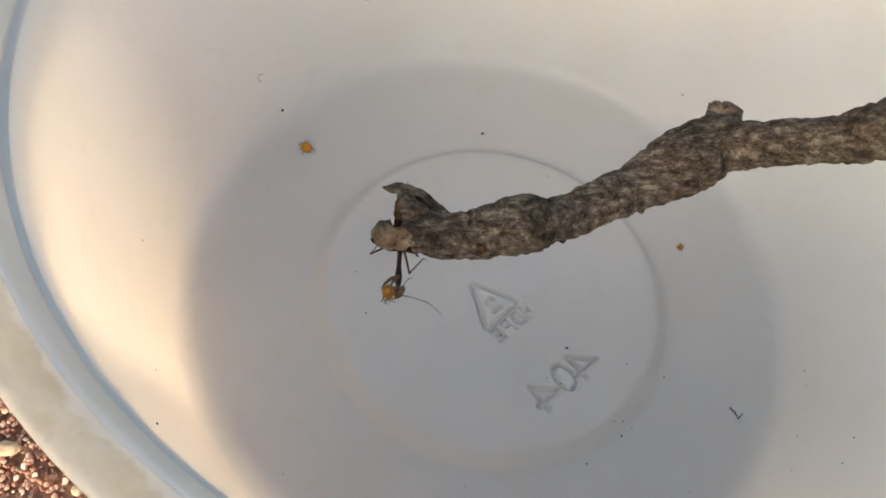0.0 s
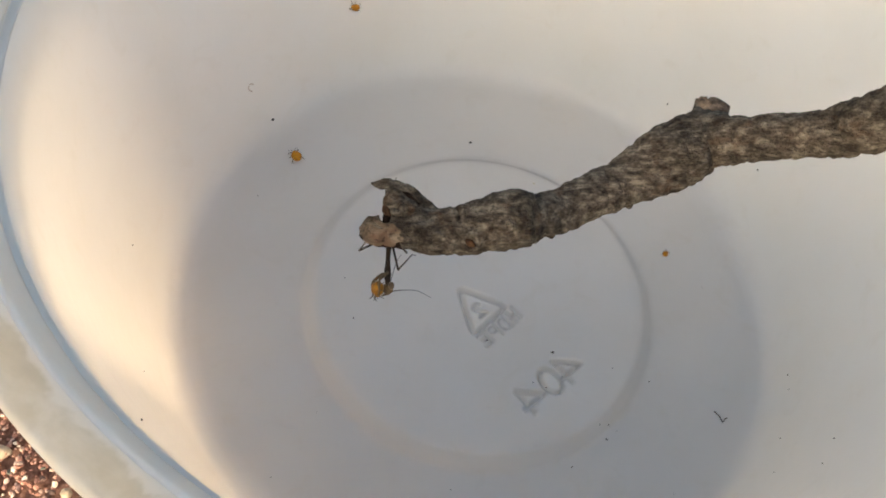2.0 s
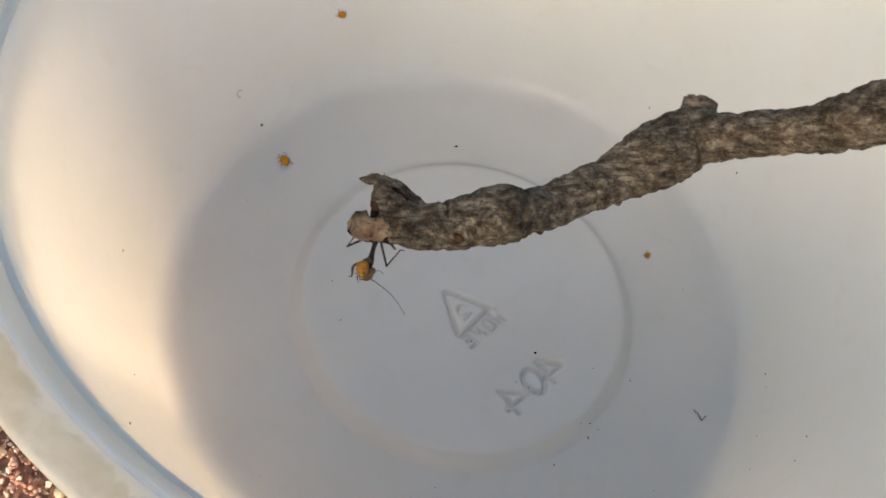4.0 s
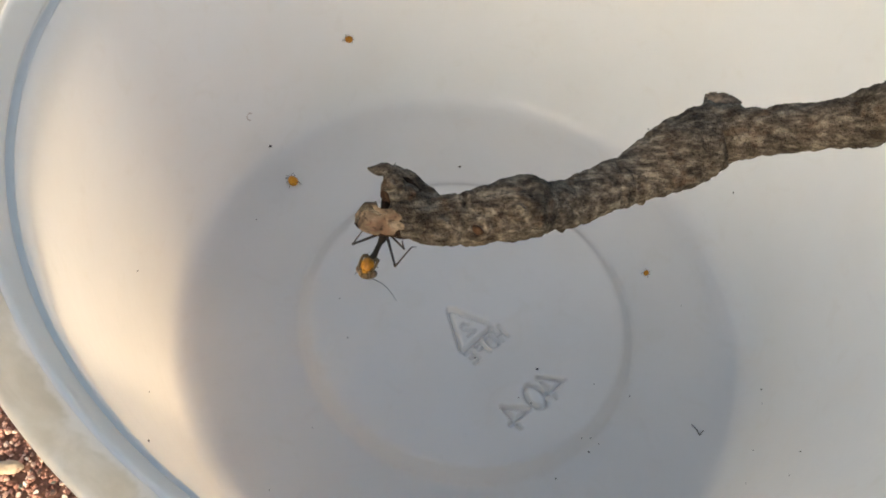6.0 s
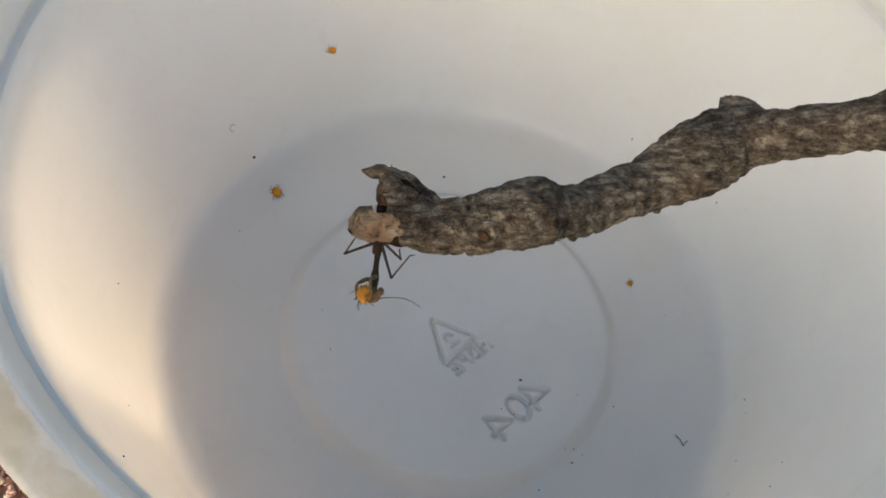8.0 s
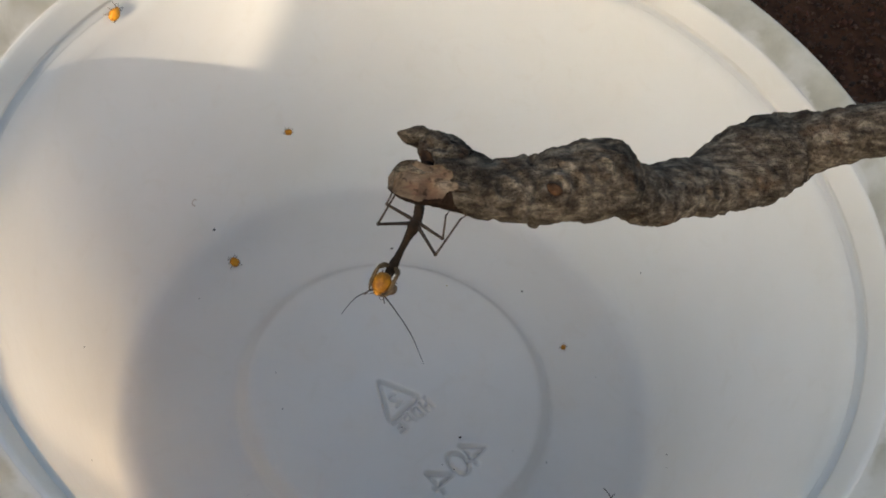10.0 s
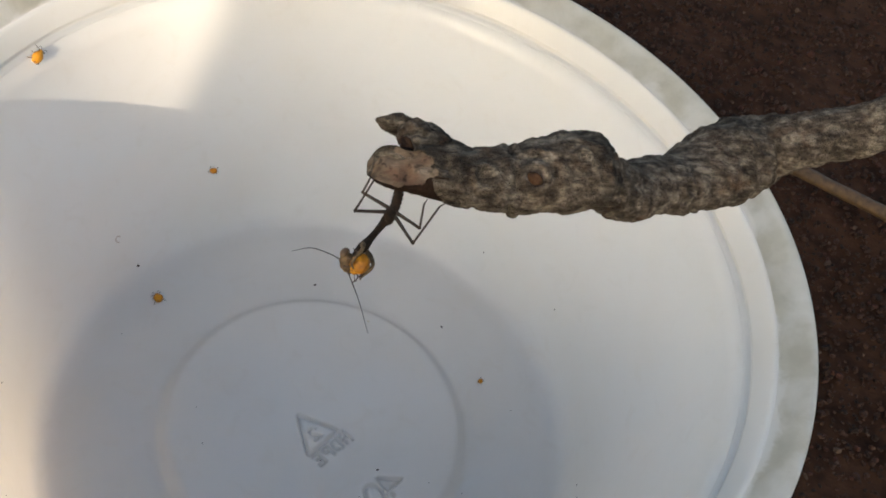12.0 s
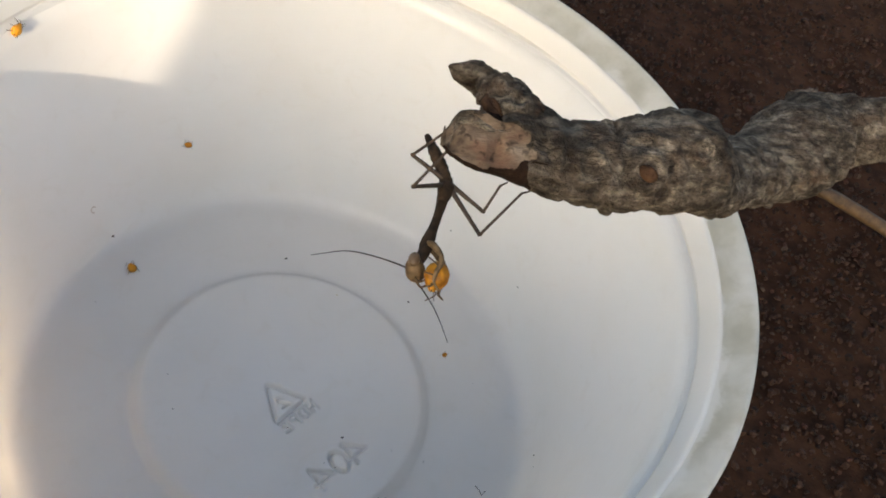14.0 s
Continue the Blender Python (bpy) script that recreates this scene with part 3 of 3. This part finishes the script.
    crumb = [(-5.5, 5.6, 13.2, 0.25), (-5.75, 4.8, 13.5, 0.5), (-5.6, 4.1, 13.7, 0.5), (-5.2, 3.5, 13.8, 0.25)]
    part("splinter", tube([[c * MM for c in r] for r in crumb], 20, 20, True, flap_shape), RUST_WOOD, twig, "red-brown broken splinter")
    seam_shade = [(-0.9, 4.5, 13.0, 0.15), (-2.0, 5.5, 13.0, 0.28), (-3.0, 6.4, 12.9, 0.28), (-3.8, 7.0, 12.6, 0.12)]
    part("seam_shade", tube([[c * MM for c in r] for r in seam_shade], 16, 24, True, flap_shape), SHADE_AND_FIBRE, twig, "dark tube put in as shade between bark and wood")
    bm = bmesh.new()
    rough_ball(bm, Vector((-5.3, 3.0, 13.0)) * MM, [1.3 * MM, 0.8 * MM, 1.2 * MM], random.Random(6), 3, 0.08)
    part("gap_shade", bm, SHADE_AND_FIBRE, twig, "dark ball put in as shade between flap and cut")
    lip = [(-5.2, 2.3, 14.2, 0.2), (-6.4, 2.3, 14.2, 0.36), (-7.3, 3.0, 13.9, 0.55), (-8.2, 2.9, 13.6, 0.5), (-8.75, 2.0, 13.3, 0.4), (-9.0, 1.2, 13.1, 0.2)]
    part("bark_edge", tube([[c * MM for c in r] for r in lip], 20, 40, True, flap_shape), BARK, twig, "dark bark edge along the cut")

    # A side shoot, cut off aslant, and small buds.
    stub = [(36.6, 13.6, 4.6, 3.3), (37.9, 16.2, 3.8, 2.75), (38.8, 18.0, 3.2, 2.5), (39.5, 20.2, 2.6, 2.4)]
    end, facing = Vector((39.2, 19.3, 3.3)) * MM, Vector((0.10, 0.80, 0.59)).normalized()
    bm = tube([[c * MM for c in r] for r in stub], 48, 44, True, twig_shape)
    for v in bm.verts:
        v.co -= facing * max(0.0, (v.co - end).dot(facing))
    part("side_stub", bm, BARK, twig, "short cut side shoot")
    bm = bmesh.new()
    bmesh.ops.create_circle(bm, cap_ends=True, cap_tris=True, segments=40, radius=2.4 * MM)
    bmesh.ops.subdivide_edges(bm, edges=bm.edges, cuts=7, use_grid_fill=True)
    for v in bm.verts:
        d = v.co.length / MM
        a = math.atan2(v.co.y, v.co.x)
        v.co.z = MM * (0.12 + 0.16 * noise.noise(v.co * 700) + 0.12 * math.sin(d * 8.0 + 2 * noise.noise(v.co * 500)) - 0.3 * (1 - crease(Vector((a * 1.3, d * 0.4, 3)))) + 0.6 * math.cos(d * 0.65))
    bm.transform(Matrix.Translation(end) @ facing.to_track_quat("Z", "Y").to_matrix().to_4x4())
    part("stub_end", bm, END_GRAIN, twig, "cracked brown end grain of the stub")
    for name, x, y, z, r, dx, dy, dz, mat in (("bud", 3.9, -0.55, 11.5, 0.62, 0.35, -0.9, -0.3, BARK), ("bud", 15.8, 1.5, 9.0, 0.6, 0.3, -0.9, 0, BARK),
                                              ("bud", 27.0, 5.6, 5.0, 0.6, 0.4, -0.8, 0, BARK), ("bud", 34.5, 8.9, 5.0, 0.9, 0.5, -0.8, 0, BARK)):
        c, d = Vector((x, y, z)), Vector((dx, dy, dz)).normalized()
        rows = [(*(c - d * r * 0.8), r), (*c, r * 1.0), (*(c + d * r * 0.9), r * 0.75), (*(c + d * r * 1.35), r * 0.2)]
        part(name, tube([[q * MM for q in w] for w in rows], 20, 16, True, flap_shape), mat, twig)
    rng = random.Random(12)
    for sx, sy, sz, r in SCARS[:1]:
        bm = bmesh.new()
        rough_ball(bm, Vector((sx, sy, sz - 0.55)) * MM, [0.52 * r * MM, 0.72 * r * MM, 0.38 * r * MM], rng, 3, 0.04)
        part("knot", bm, RUST_WOOD, twig, "rust-brown knot")
    for x, y, z in ((-3.0, 7.0, 12.2), (-4.6, 8.3, 12.1)):
        part("bark_fibre", tube([(x * MM, (y - 0.6) * MM, z * MM, 0.08 * MM), ((x + 0.05) * MM, y * MM, z * MM, 0.06 * MM), ((x + 0.2) * MM, (y + 0.35) * MM, z * MM, 0.03 * MM)], 6, 6), SHADE_AND_FIBRE, twig)
    return twig


TWIG = build_twig()


# ---- aphids ----
def ellipsoid(bm, centre, size, segs=20, rings=12, dent=0.0, seed=0):
    res = bmesh.ops.create_uvsphere(bm, u_segments=segs, v_segments=rings, radius=1.0)
    for v in res["verts"]:
        k = 1 + dent * noise.noise(v.co * 2.3 + Vector((seed, 0, 0)))
        v.co = Vector([c * s * k for c, s in zip(v.co, size)]) + Vector(centre)
    return bm


def build_aphid(length, label, seed, high=0.29, skin=APHID_SKIN):
    """An aphid with its head towards +y and its feet at z = 0."""
    s = length
    aphid = tagged(new("aphid"), label, "insect", "yellow aphids")
    bm = bmesh.new()
    ellipsoid(bm, (0, -0.08 * s, 0.30 * s), (0.40 * s, 0.47 * s, high * s), 24, 14, 0.10, seed)
    part("abdomen", bm, skin, aphid)
    bm = ellipsoid(bmesh.new(), (0, 0.34 * s, 0.27 * s), (0.19 * s, 0.16 * s, 0.14 * s), 16, 10)
    part("head", bm, skin, aphid)
    rng = random.Random(seed)
    for side in (-1, 1):
        for k, y in enumerate((0.26, 0.08, -0.12)):
            reach = (0.46, 0.52, 0.54)[k] * s
            dy = (0.34, 0.02, -0.36)[k] * s + rng.uniform(-0.06, 0.06) * s
            rows = [(side * 0.16 * s, y * s, 0.22 * s, 0.035 * s), (side * reach * 0.65, y * s + dy * 0.5, 0.34 * s, 0.030 * s),
                    (side * reach, y * s + dy, 0.02 * s, 0.020 * s)]
            part("leg", tube(rows, 6, 10), APHID_LEG, aphid)
        part("antenna", tube([(side * 0.08 * s, 0.46 * s, 0.32 * s, 0.018 * s), (side * 0.28 * s, 0.66 * s, 0.36 * s, 0.014 * s),
                              (side * 0.40 * s, 0.52 * s, 0.30 * s, 0.010 * s)], 5, 10), APHID_LEG, aphid)
        part("cornicle", tube([(side * 0.15 * s, -0.34 * s, 0.42 * s, 0.032 * s), (side * 0.20 * s, -0.54 * s, 0.50 * s, 0.024 * s)], 6, 6), APHID_LEG, aphid)
    return aphid


def wall_seat(x, y, z, spin):
    """The pose of a small thing whose feet stand on the tub's sloping wall, places in floor radii."""
    a = math.atan2(y, x)
    r = np.interp(z, [h for _, h in WALL] + [1.105], [w for w, _ in WALL] + [1.184])
    slope = math.atan2(1.184 - 1.003, 1.015)
    n = Vector((-math.cos(a) * math.cos(slope), -math.sin(a) * math.cos(slope), math.sin(slope)))
    turn = n.to_track_quat("Z", "Y").to_matrix().to_4x4()
    return Matrix.Translation((r * math.cos(a) * U, r * math.sin(a) * U, z * U)) @ turn @ pose(0, 0, 0, 0, 0, spin)


build_aphid(0.0026, "plump orange-yellow aphid standing on the tub floor", 1).matrix_basis = pose(-0.613 * U, 0.547 * U, 0.0, 0, 0, 25)
build_aphid(0.0014, "tiny yellow aphid nymph on the tub floor", 2).matrix_basis = pose(0.671 * U, 0.181 * U, 0.0, 0, 0, -40)
build_aphid(0.0019, "dull olive-yellow aphid clinging to the tub wall", 3).matrix_basis = wall_seat(-0.428, 0.967, 0.335, 60)
build_aphid(0.0027, "bright yellow aphid climbing just below the rim", 4).matrix_basis = wall_seat(-0.955, 0.690, 1.098, -60)
PREY = build_aphid(0.0021, "amber aphid gripped in the forelegs of the mantis", 5, 0.40, PREY_SKIN)


# ---- mantis ----
MANTIS_AT = Vector((-5.6, 2.0, 6.3)) * MM
HIPS_DOWN = [(0.0, -1.0), (7.5, -1.0), (10.0, 0.0), (14.0, 0.0)]   # how far the insect lets itself hang, in millimetres


def build_mantis():
    """A slim mantis nymph that hangs under the twig's end. Its hips are the origin; the forebody's own z runs to the head."""
    mantis = tagged(new("praying_mantis"), "slender dark brown mantis nymph hanging from the twig end", "insect")
    mm = lambda rows: [[c * MM for c in r] for r in rows]
    skin = lambda s, t, p, w: 1 + 0.08 * noise.noise(p * 2500 + w)
    tail = part("abdomen", tube(mm([(0.1, -0.2, 0, 0.50), (0.0, 0.9, 0.05, 0.46), (-0.2, 1.9, 0.1, 0.48), (-0.5, 3.0, 0.15, 0.40), (-0.8, 4.05, 0.2, 0.18)]), 16, 40, True,
                         lambda s, t, p, w: 1 + 0.07 * math.sin(s * 55) + 0.05 * noise.noise(p * 2500)), MANTIS_DARK, mantis)
    part("thorax", tube(mm([(0.15, 0.3, 0, 0.35), (0, 0, 0, 0.62), (-0.35, -0.8, 0.2, 0.5), (-0.6, -1.3, 0.3, 0.3)]), 16, 20, True, skin), MANTIS_DARK, mantis)
    legs = [((-0.2, 0.1, 0.1), (-3.9, -1.7, 2.6), (-2.6, -0.3, 5.5), (-2.9, 0.3, 6.2)),
            ((-0.1, 0.4, 0.2), (-2.45, 2.2, 0.0), (-2.2, 1.6, 4.4), (-2.7, 1.4, 5.6)),
            ((0.2, -0.2, 0.2), (1.2, -4.3, 1.8), (3.1, -2.3, 4.7), (3.6, -2.4, 5.6)),
            ((0.2, 0.2, 0.2), (2.3, -2.0, 0.8), (2.0, -1.5, 3.9), (2.1, -1.6, 4.7))]
    for hip, knee, ankle, toe in legs:
        h, k, a, f = (Vector(p) for p in (hip, knee, ankle, toe))
        leg = part("leg", tube(mm([(*h, 0.20), (*h.lerp(k, 0.5), 0.16), (*h.lerp(k, 0.94), 0.14), (*k, 0.17)]), 8, 24, True, skin), MANTIS_LEG, mantis)
        part("shin", tube(mm([(*k, 0.16), (*k.lerp(a, 0.08), 0.11), (*k.lerp(a, 0.5), 0.095), (*a, 0.085)]), 8, 20, True, skin), MANTIS_LEG, leg)
        part("foot", tube(mm([(*a, 0.085), (*a.lerp(f, 0.5), 0.06), (*f, 0.05)]), 6, 8), MANTIS_LEG, leg)

    fore = part("forebody", tube(mm([(0, 0, -0.3, 0.40), (0.0, 0, 0.8, 0.44), (0.05, 0, 2.2, 0.32), (0.0, 0, 3.6, 0.34), (-0.05, 0, 4.7, 0.48), (-0.1, 0, 5.6, 0.42),
                                     (-0.15, 0, 6.4, 0.26)]), 18, 50, True, skin), MANTIS_DARK, mantis, "long dark brown neck shield")
    bm = ellipsoid(bmesh.new(), (-0.3 * MM, 0, 7.0 * MM), (0.62 * MM, 1.0 * MM, 0.78 * MM), 20, 14, 0.15, 2)
    for v in bm.verts:
        v.co.y *= 1.0 + 0.35 * (v.co.z / MM - 7.0) * -0.8
    part("head", bm, MANTIS_HEAD, fore, "tan triangular head")
    for side in (-1, 1):
        part("eye", ellipsoid(bmesh.new(), (-0.25 * MM, side * 0.95 * MM, 6.7 * MM), (0.40 * MM, 0.38 * MM, 0.52 * MM), 16, 10), MANTIS_EYE, fore)
        part("forearm", tube(mm([(0.1, side * 0.3, 4.9, 0.18), (0.6, side * 0.62, 5.2, 0.24), (1.1, side * 0.84, 5.7, 0.22), (1.5, side * 0.92, 6.1, 0.15)]), 10, 20, True, skin),
             MANTIS_HEAD, fore, "tan raptorial foreleg")
        part("claw", tube(mm([(1.5, side * 0.92, 6.1, 0.15), (1.65, side * 0.92, 6.7, 0.18), (1.5, side * 0.90, 7.4, 0.15), (1.5, side * 0.78, 8.1, 0.10), (2.0, side * 0.60, 8.6, 0.05)]), 10, 24, True, skin),
             MANTIS_HEAD, fore, "hooked gripping claw")
        part("palp", tube(mm([(-0.2, side * 0.2, 7.5, 0.10), (0.3, side * 0.35, 8.0, 0.08), (0.7, side * 0.3, 7.8, 0.05)]), 6, 10), MANTIS_HEAD, fore)
    feelers = [part("antenna", tube(mm([(0, 0, 0, 0.07), (0.25, 0, length * 0.3, 0.05), (0.2, 0, length * 0.65, 0.04), (-0.7, 0, length, 0.02)]), 6, 30), MANTIS_DARK, fore) for length in (9.5, 7.5)]
    return mantis, fore, tail, feelers


MANTIS, FOREBODY, TAIL, FEELERS = build_mantis()


# ---- specks, crumbs and the dry stalk ----
SPECKS = [(0.013, 0.640, 0.42), (-0.736, 0.380, 0.14), (-0.891, -0.335, 0.16), (-0.440, 0.024, 0.16), (0.533, -0.297, 0.22), (0.246, -0.575, 0.26),
          (0.365, -0.490, 0.28), (0.339, -0.462, 0.16), (0.371, -0.455, 0.20), (0.402, -0.462, 0.15), (0.719, -0.640, 0.34), (-0.126, -0.640, 0.14),
          (-0.646, -0.598, 0.15), (-0.803, -0.541, 0.12), (0.007, -0.194, 0.22), (0.181, -0.353, 0.20), (0.141, -0.335, 0.15), (0.213, -0.234, 0.38),
          (0.538, 0.442, 0.36), (0.218, 0.416, 0.25), (-0.412, -0.121, 0.20), (0.40, -0.287, 0.14), (0.78, 0.05, 0.12), (-0.52, -0.40, 0.10), (0.55, -0.66, 0.12)]
WALL_SPECKS = [(-0.716, 0.700, 0.035, 0.40), (0.967, -0.32, 0.10, 0.20), (0.867, -0.543, 0.137, 0.16), (0.948, -0.374, 0.114, 0.13), (0.855, -0.650, 0.435, 0.18), (0.798, -0.721, 0.443, 0.17),
               (0.728, 0.727, 0.17, 0.22), (0.967, 0.386, 0.24, 0.22), (-1.057, -0.032, 0.337, 0.15), (-0.969, -0.447, 0.392, 0.14), (0.790, -0.667, 0.195, 0.13), (-0.861, -0.762, 0.873, 0.18)]


def build_specks():
    rng = random.Random(8)
    meshes = []
    for k in range(5):
        bm = bmesh.new()
        rough_ball(bm, (0, 0, 0.35), (1.0, 0.75, 0.45), rng, 2, 0.22)
        ob = part("speck", bm, (DROPPING, DROPPING, RUST_WOOD, DROPPING, SHED_SKIN)[k])
        meshes.append(ob.data)
        bpy.data.objects.remove(ob)
    for k, (x, y, r) in enumerate(SPECKS):
        out = math.hypot(x, y + 0.013 - PANEL_Y)
        high = PANEL_Z * min(1.0, max(0.0, (0.59 - out) / 0.06))
        y += 0.013 * high / PANEL_Z
        ob = tagged(new("speck", meshes[{17: 2, 19: 4}.get(k, (0, 1, 3, 0)[k % 4])]), "tiny pale yellow shed skin on the tub floor" if k == 19 else "tiny dark dropping lying on the tub floor", "dropping", "specks in the tub")
        ob.matrix_basis = pose(x * U, y * U, high * U, 0, 0, rng.uniform(0, 360)) @ Matrix.Scale(r * MM, 4)
    for x, y, z, r in WALL_SPECKS:
        ob = tagged(new("speck", meshes[rng.choice((0, 1, 3))]), "tiny dark speck stuck to the tub wall", "dropping", "specks in the tub")
        ob.matrix_basis = wall_seat(x, y, z, rng.uniform(0, 360)) @ Matrix.Scale(r * MM, 4)
    for rows in ([(0.730, -0.398, 0.0), (0.742, -0.416, 0.003), (0.750, -0.436, 0.0)], [(0.750, -0.436, 0.0), (0.760, -0.425, 0.003), (0.768, -0.420, 0.0)]):
        tagged(part("fibre", tube([(x * U, y * U, z * U + 0.00008, 0.00009) for x, y, z in rows], 6, 10), DROPPING), "short thin brown fibre on the tub floor", "fibre")
    smear = [(0.55, 0.1, 0.0), (0.15, 0.8, 0.0), (-0.55, 0.65, 0.0), (-0.75, -0.2, 0.0), (-0.45, -0.9, 0.0)]
    ob = tagged(part("smear", tube([(x * 0.0011, y * 0.0011, 0.00002, 0.00016) for x, y, z in smear], 8, 30, True, lambda s, t, p, w: 0.25 + 0.75 * (1 - abs(w.z)) + 0.5 * noise.noise(p * 3000)), SMEAR), "faint brownish curled smear on the tub wall", "stain")
    ob.matrix_basis = wall_seat(-0.763, 0.683, 0.207, 20)
    stalk = [(2.35, 1.74, 0.0), (2.72, 1.40, 0.06), (3.10, 1.06, 0.10), (3.60, 0.66, 0.05), (4.2, 0.2, 0.0)]
    tagged(part("dry_stalk", tube([(x * U, y * U, z * U + GROUND_Z + 0.0028, 0.0022) for x, y, z in stalk], 12, 40, True,
                                  lambda s, t, p, w: 1 + 0.10 * noise.noise(p * 300 + w)), STRAW), "dry brown stalk lying on the ground", "stalk")
    rng = random.Random(21)
    for name, x, y, size, mat, label in (("stone", -1.44, -0.50, (0.0030, 0.0013, 0.0011), PALE_STONE, "pale cream pebble among the red grit"),
                                         ("stone", -1.36, -0.36, (0.0016, 0.0012, 0.0010), GREEN_STONE, "dark greenish pebble among the red grit"),
                                         ("stone", -1.22, -0.62, (0.0010, 0.0009, 0.0008), PALE_STONE, "small white pebble among the red grit")):
        bm = bmesh.new()
        rough_ball(bm, (0, 0, 0), (1, 1, 1), rng, 3, 0.05)
        for v in bm.verts:
            v.co = Vector([c * s * (1 + 0.2 * noise.noise(v.co * 1.7 + Vector((x, y, 0)))) for c, s in zip(v.co, size)])
        ob = tagged(part(name, bm, mat), label, "pebble", "pebbles")
        ob.matrix_basis = pose(x * U, y * U, GROUND_Z + size[2] * 0.75, 0, 0, rng.uniform(-20, 20))


build_specks()

# ---- movement ----
TWIG_PATH = [
    (0, -0.0159, -0.0171, 0.0455, 30.31, -6.79, -2.67),
    (0.5, -0.0161, -0.0183, 0.0454, 30.95, -6.26, -2.45),
    (1, -0.0147, -0.0170, 0.0458, 31.04, -6.49, -2.30),
    (1.5, -0.0156, -0.0177, 0.0499, 30.01, -6.10, -2.30),
    (2, -0.0154, -0.0178, 0.0481, 30.77, -6.30, -2.10),
    (2.5, -0.0154, -0.0182, 0.0499, 30.58, -6.01, -2.21),
    (3, -0.0152, -0.0180, 0.0505, 30.56, -6.10, -2.17),
    (3.5, -0.0146, -0.0183, 0.0508, 30.19, -6.07, -2.24),
    (6, -0.0162, -0.0247, 0.0669, 24.47, -3.11, -0.72),
    (6.5, -0.0150, -0.0258, 0.0692, 24.85, -2.76, -0.57),
    (7, -0.0148, -0.0258, 0.0697, 25.27, -2.85, -0.91),
    (7.5, -0.0152, -0.0270, 0.0709, 24.64, -2.62, -0.73),
    (10, -0.0084, -0.0455, 0.1100, 4.95, 1.85, 2.30),
    (10.5, -0.0101, -0.0465, 0.1148, 5.65, 2.36, 2.42),
    (11, -0.0069, -0.0461, 0.1171, 5.19, 2.92, 2.49),
    (11.5, -0.0039, -0.0447, 0.1197, 5.11, 2.56, 2.07),
    (12, -0.0017, -0.0470, 0.1210, 5.79, 2.14, 1.91),
    (12.5, -0.0026, -0.0485, 0.1244, 5.64, 2.98, 1.94),
    (13, -0.0022, -0.0577, 0.1310, 11.83, 7.72, 3.72),
    (13.5, -0.0016, -0.0614, 0.1375, 14.80, 10.07, 4.99),
    (14, 0.0001, -0.0630, 0.1415, 13.99, 10.16, 5.12),
]
FORE_PATH = [
    (0, -73.2, -35.3, 165.9),
    (0.5, -84.3, -35.9, 172.5),
    (1, -76.2, -34.7, 168.1),
    (1.5, -68.8, -31.9, 165.1),
    (2, -74.1, -30.1, 168.3),
    (2.5, -69.0, -26.4, 166.9),
    (3, -68.3, -23.8, 167.6),
    (3.5, -54.6, -24.1, 156.1),
    (6, -5.7, -53.3, 73.3),
    (6.5, 3.2, -61.1, 69.1),
    (7, -34.4, -52.2, 116.0),
    (7.5, -52.8, -39.3, 145.9),
    (10, -171.6, -83.0, -127.2),
    (10.5, -172.9, -61.3, -133.9),
    (11, 146.3, -83.0, -83.1),
    (11.5, 60.9, -88.4, -3.4),
    (12, 86.0, -47.2, -33.5),
    (12.5, 90.9, -44.2, -36.9),
    (13, 82.6, -41.9, -31.1),
    (13.5, 80.0, -40.4, -16.0),
    (14, 91.8, -36.9, -23.0),
]
FEELER_PATHS = [
    [(0, -177.1, 60.6, -39.1), (1.5, -178.7, 38.9, -47.8), (3, 176.4, 46.5, -50.7), (6.5, -164.7, 22.0, 17.9), (7.5, -159.6, 41.6, -42.0), (10, -95.3, 66.8, 64.0), (11, -95.3, 66.8, 64.0), (12, -120.3, 50.3, 65.0), (12.5, -94.8, 59.6, 94.0), (13, -71.5, 55.7, 121.4), (13.5, -140.9, 50.5, 61.4), (14, -127.6, 66.7, 71.9)],
    [(0, 53.0, 78.8, -125.3), (1.5, 142.1, 72.1, -46.2), (3, 65.3, 74.1, -125.4), (6.5, 177.5, 57.7, 34.5), (7.5, 156.7, 54.2, -20.5), (10, -49.6, 58.3, -176.5), (11, -49.6, 58.3, -176.5), (12, -92.1, 58.6, 161.1), (12.5, -89.7, 62.5, -178.2), (13, -110.7, 60.5, 152.1), (13.5, -113.3, 74.4, 151.9), (14, -81.5, 73.1, -162.8)]]


def motions():
    twig_rows = [(t, pose(*p)) for t, *p in TWIG_PATH]
    fore_rows = [(t, pose(0, 0, 0, *p)) for t, *p in FORE_PATH]
    hips = lambda t: Matrix.Translation(MANTIS_AT + Vector((0, np.interp(t, *zip(*HIPS_DOWN)) * MM, 0)))
    walk(TWIG, twig_rows)
    walk(MANTIS, [(t, m @ hips(t)) for t, m in twig_rows])
    walk(FOREBODY, fore_rows)
    walk(TAIL, [(t, pose(0, 0, 0, 0, 0, a)) for t, a in ((0.0, -16), (7.5, -18), (10.0, -24), (12.0, -30), (12.5, -20), (13.0, -3), (14.0, 7))])
    for feeler, root, rows in zip(FEELERS, ((-0.5, 0.25, 7.1), (-0.35, -0.25, 7.4)), FEELER_PATHS):
        walk(feeler, [(t, pose(*(c * MM for c in root), *p)) for t, *p in rows])
    held = pose(1.35 * MM, 0, 7.35 * MM, 90, 0, 90) @ pose(0, 0, -0.7 * MM)
    walk(PREY, [(t, m @ hips(t) @ f @ held) for (t, m), (_, f) in zip(twig_rows, fore_rows)])


motions()
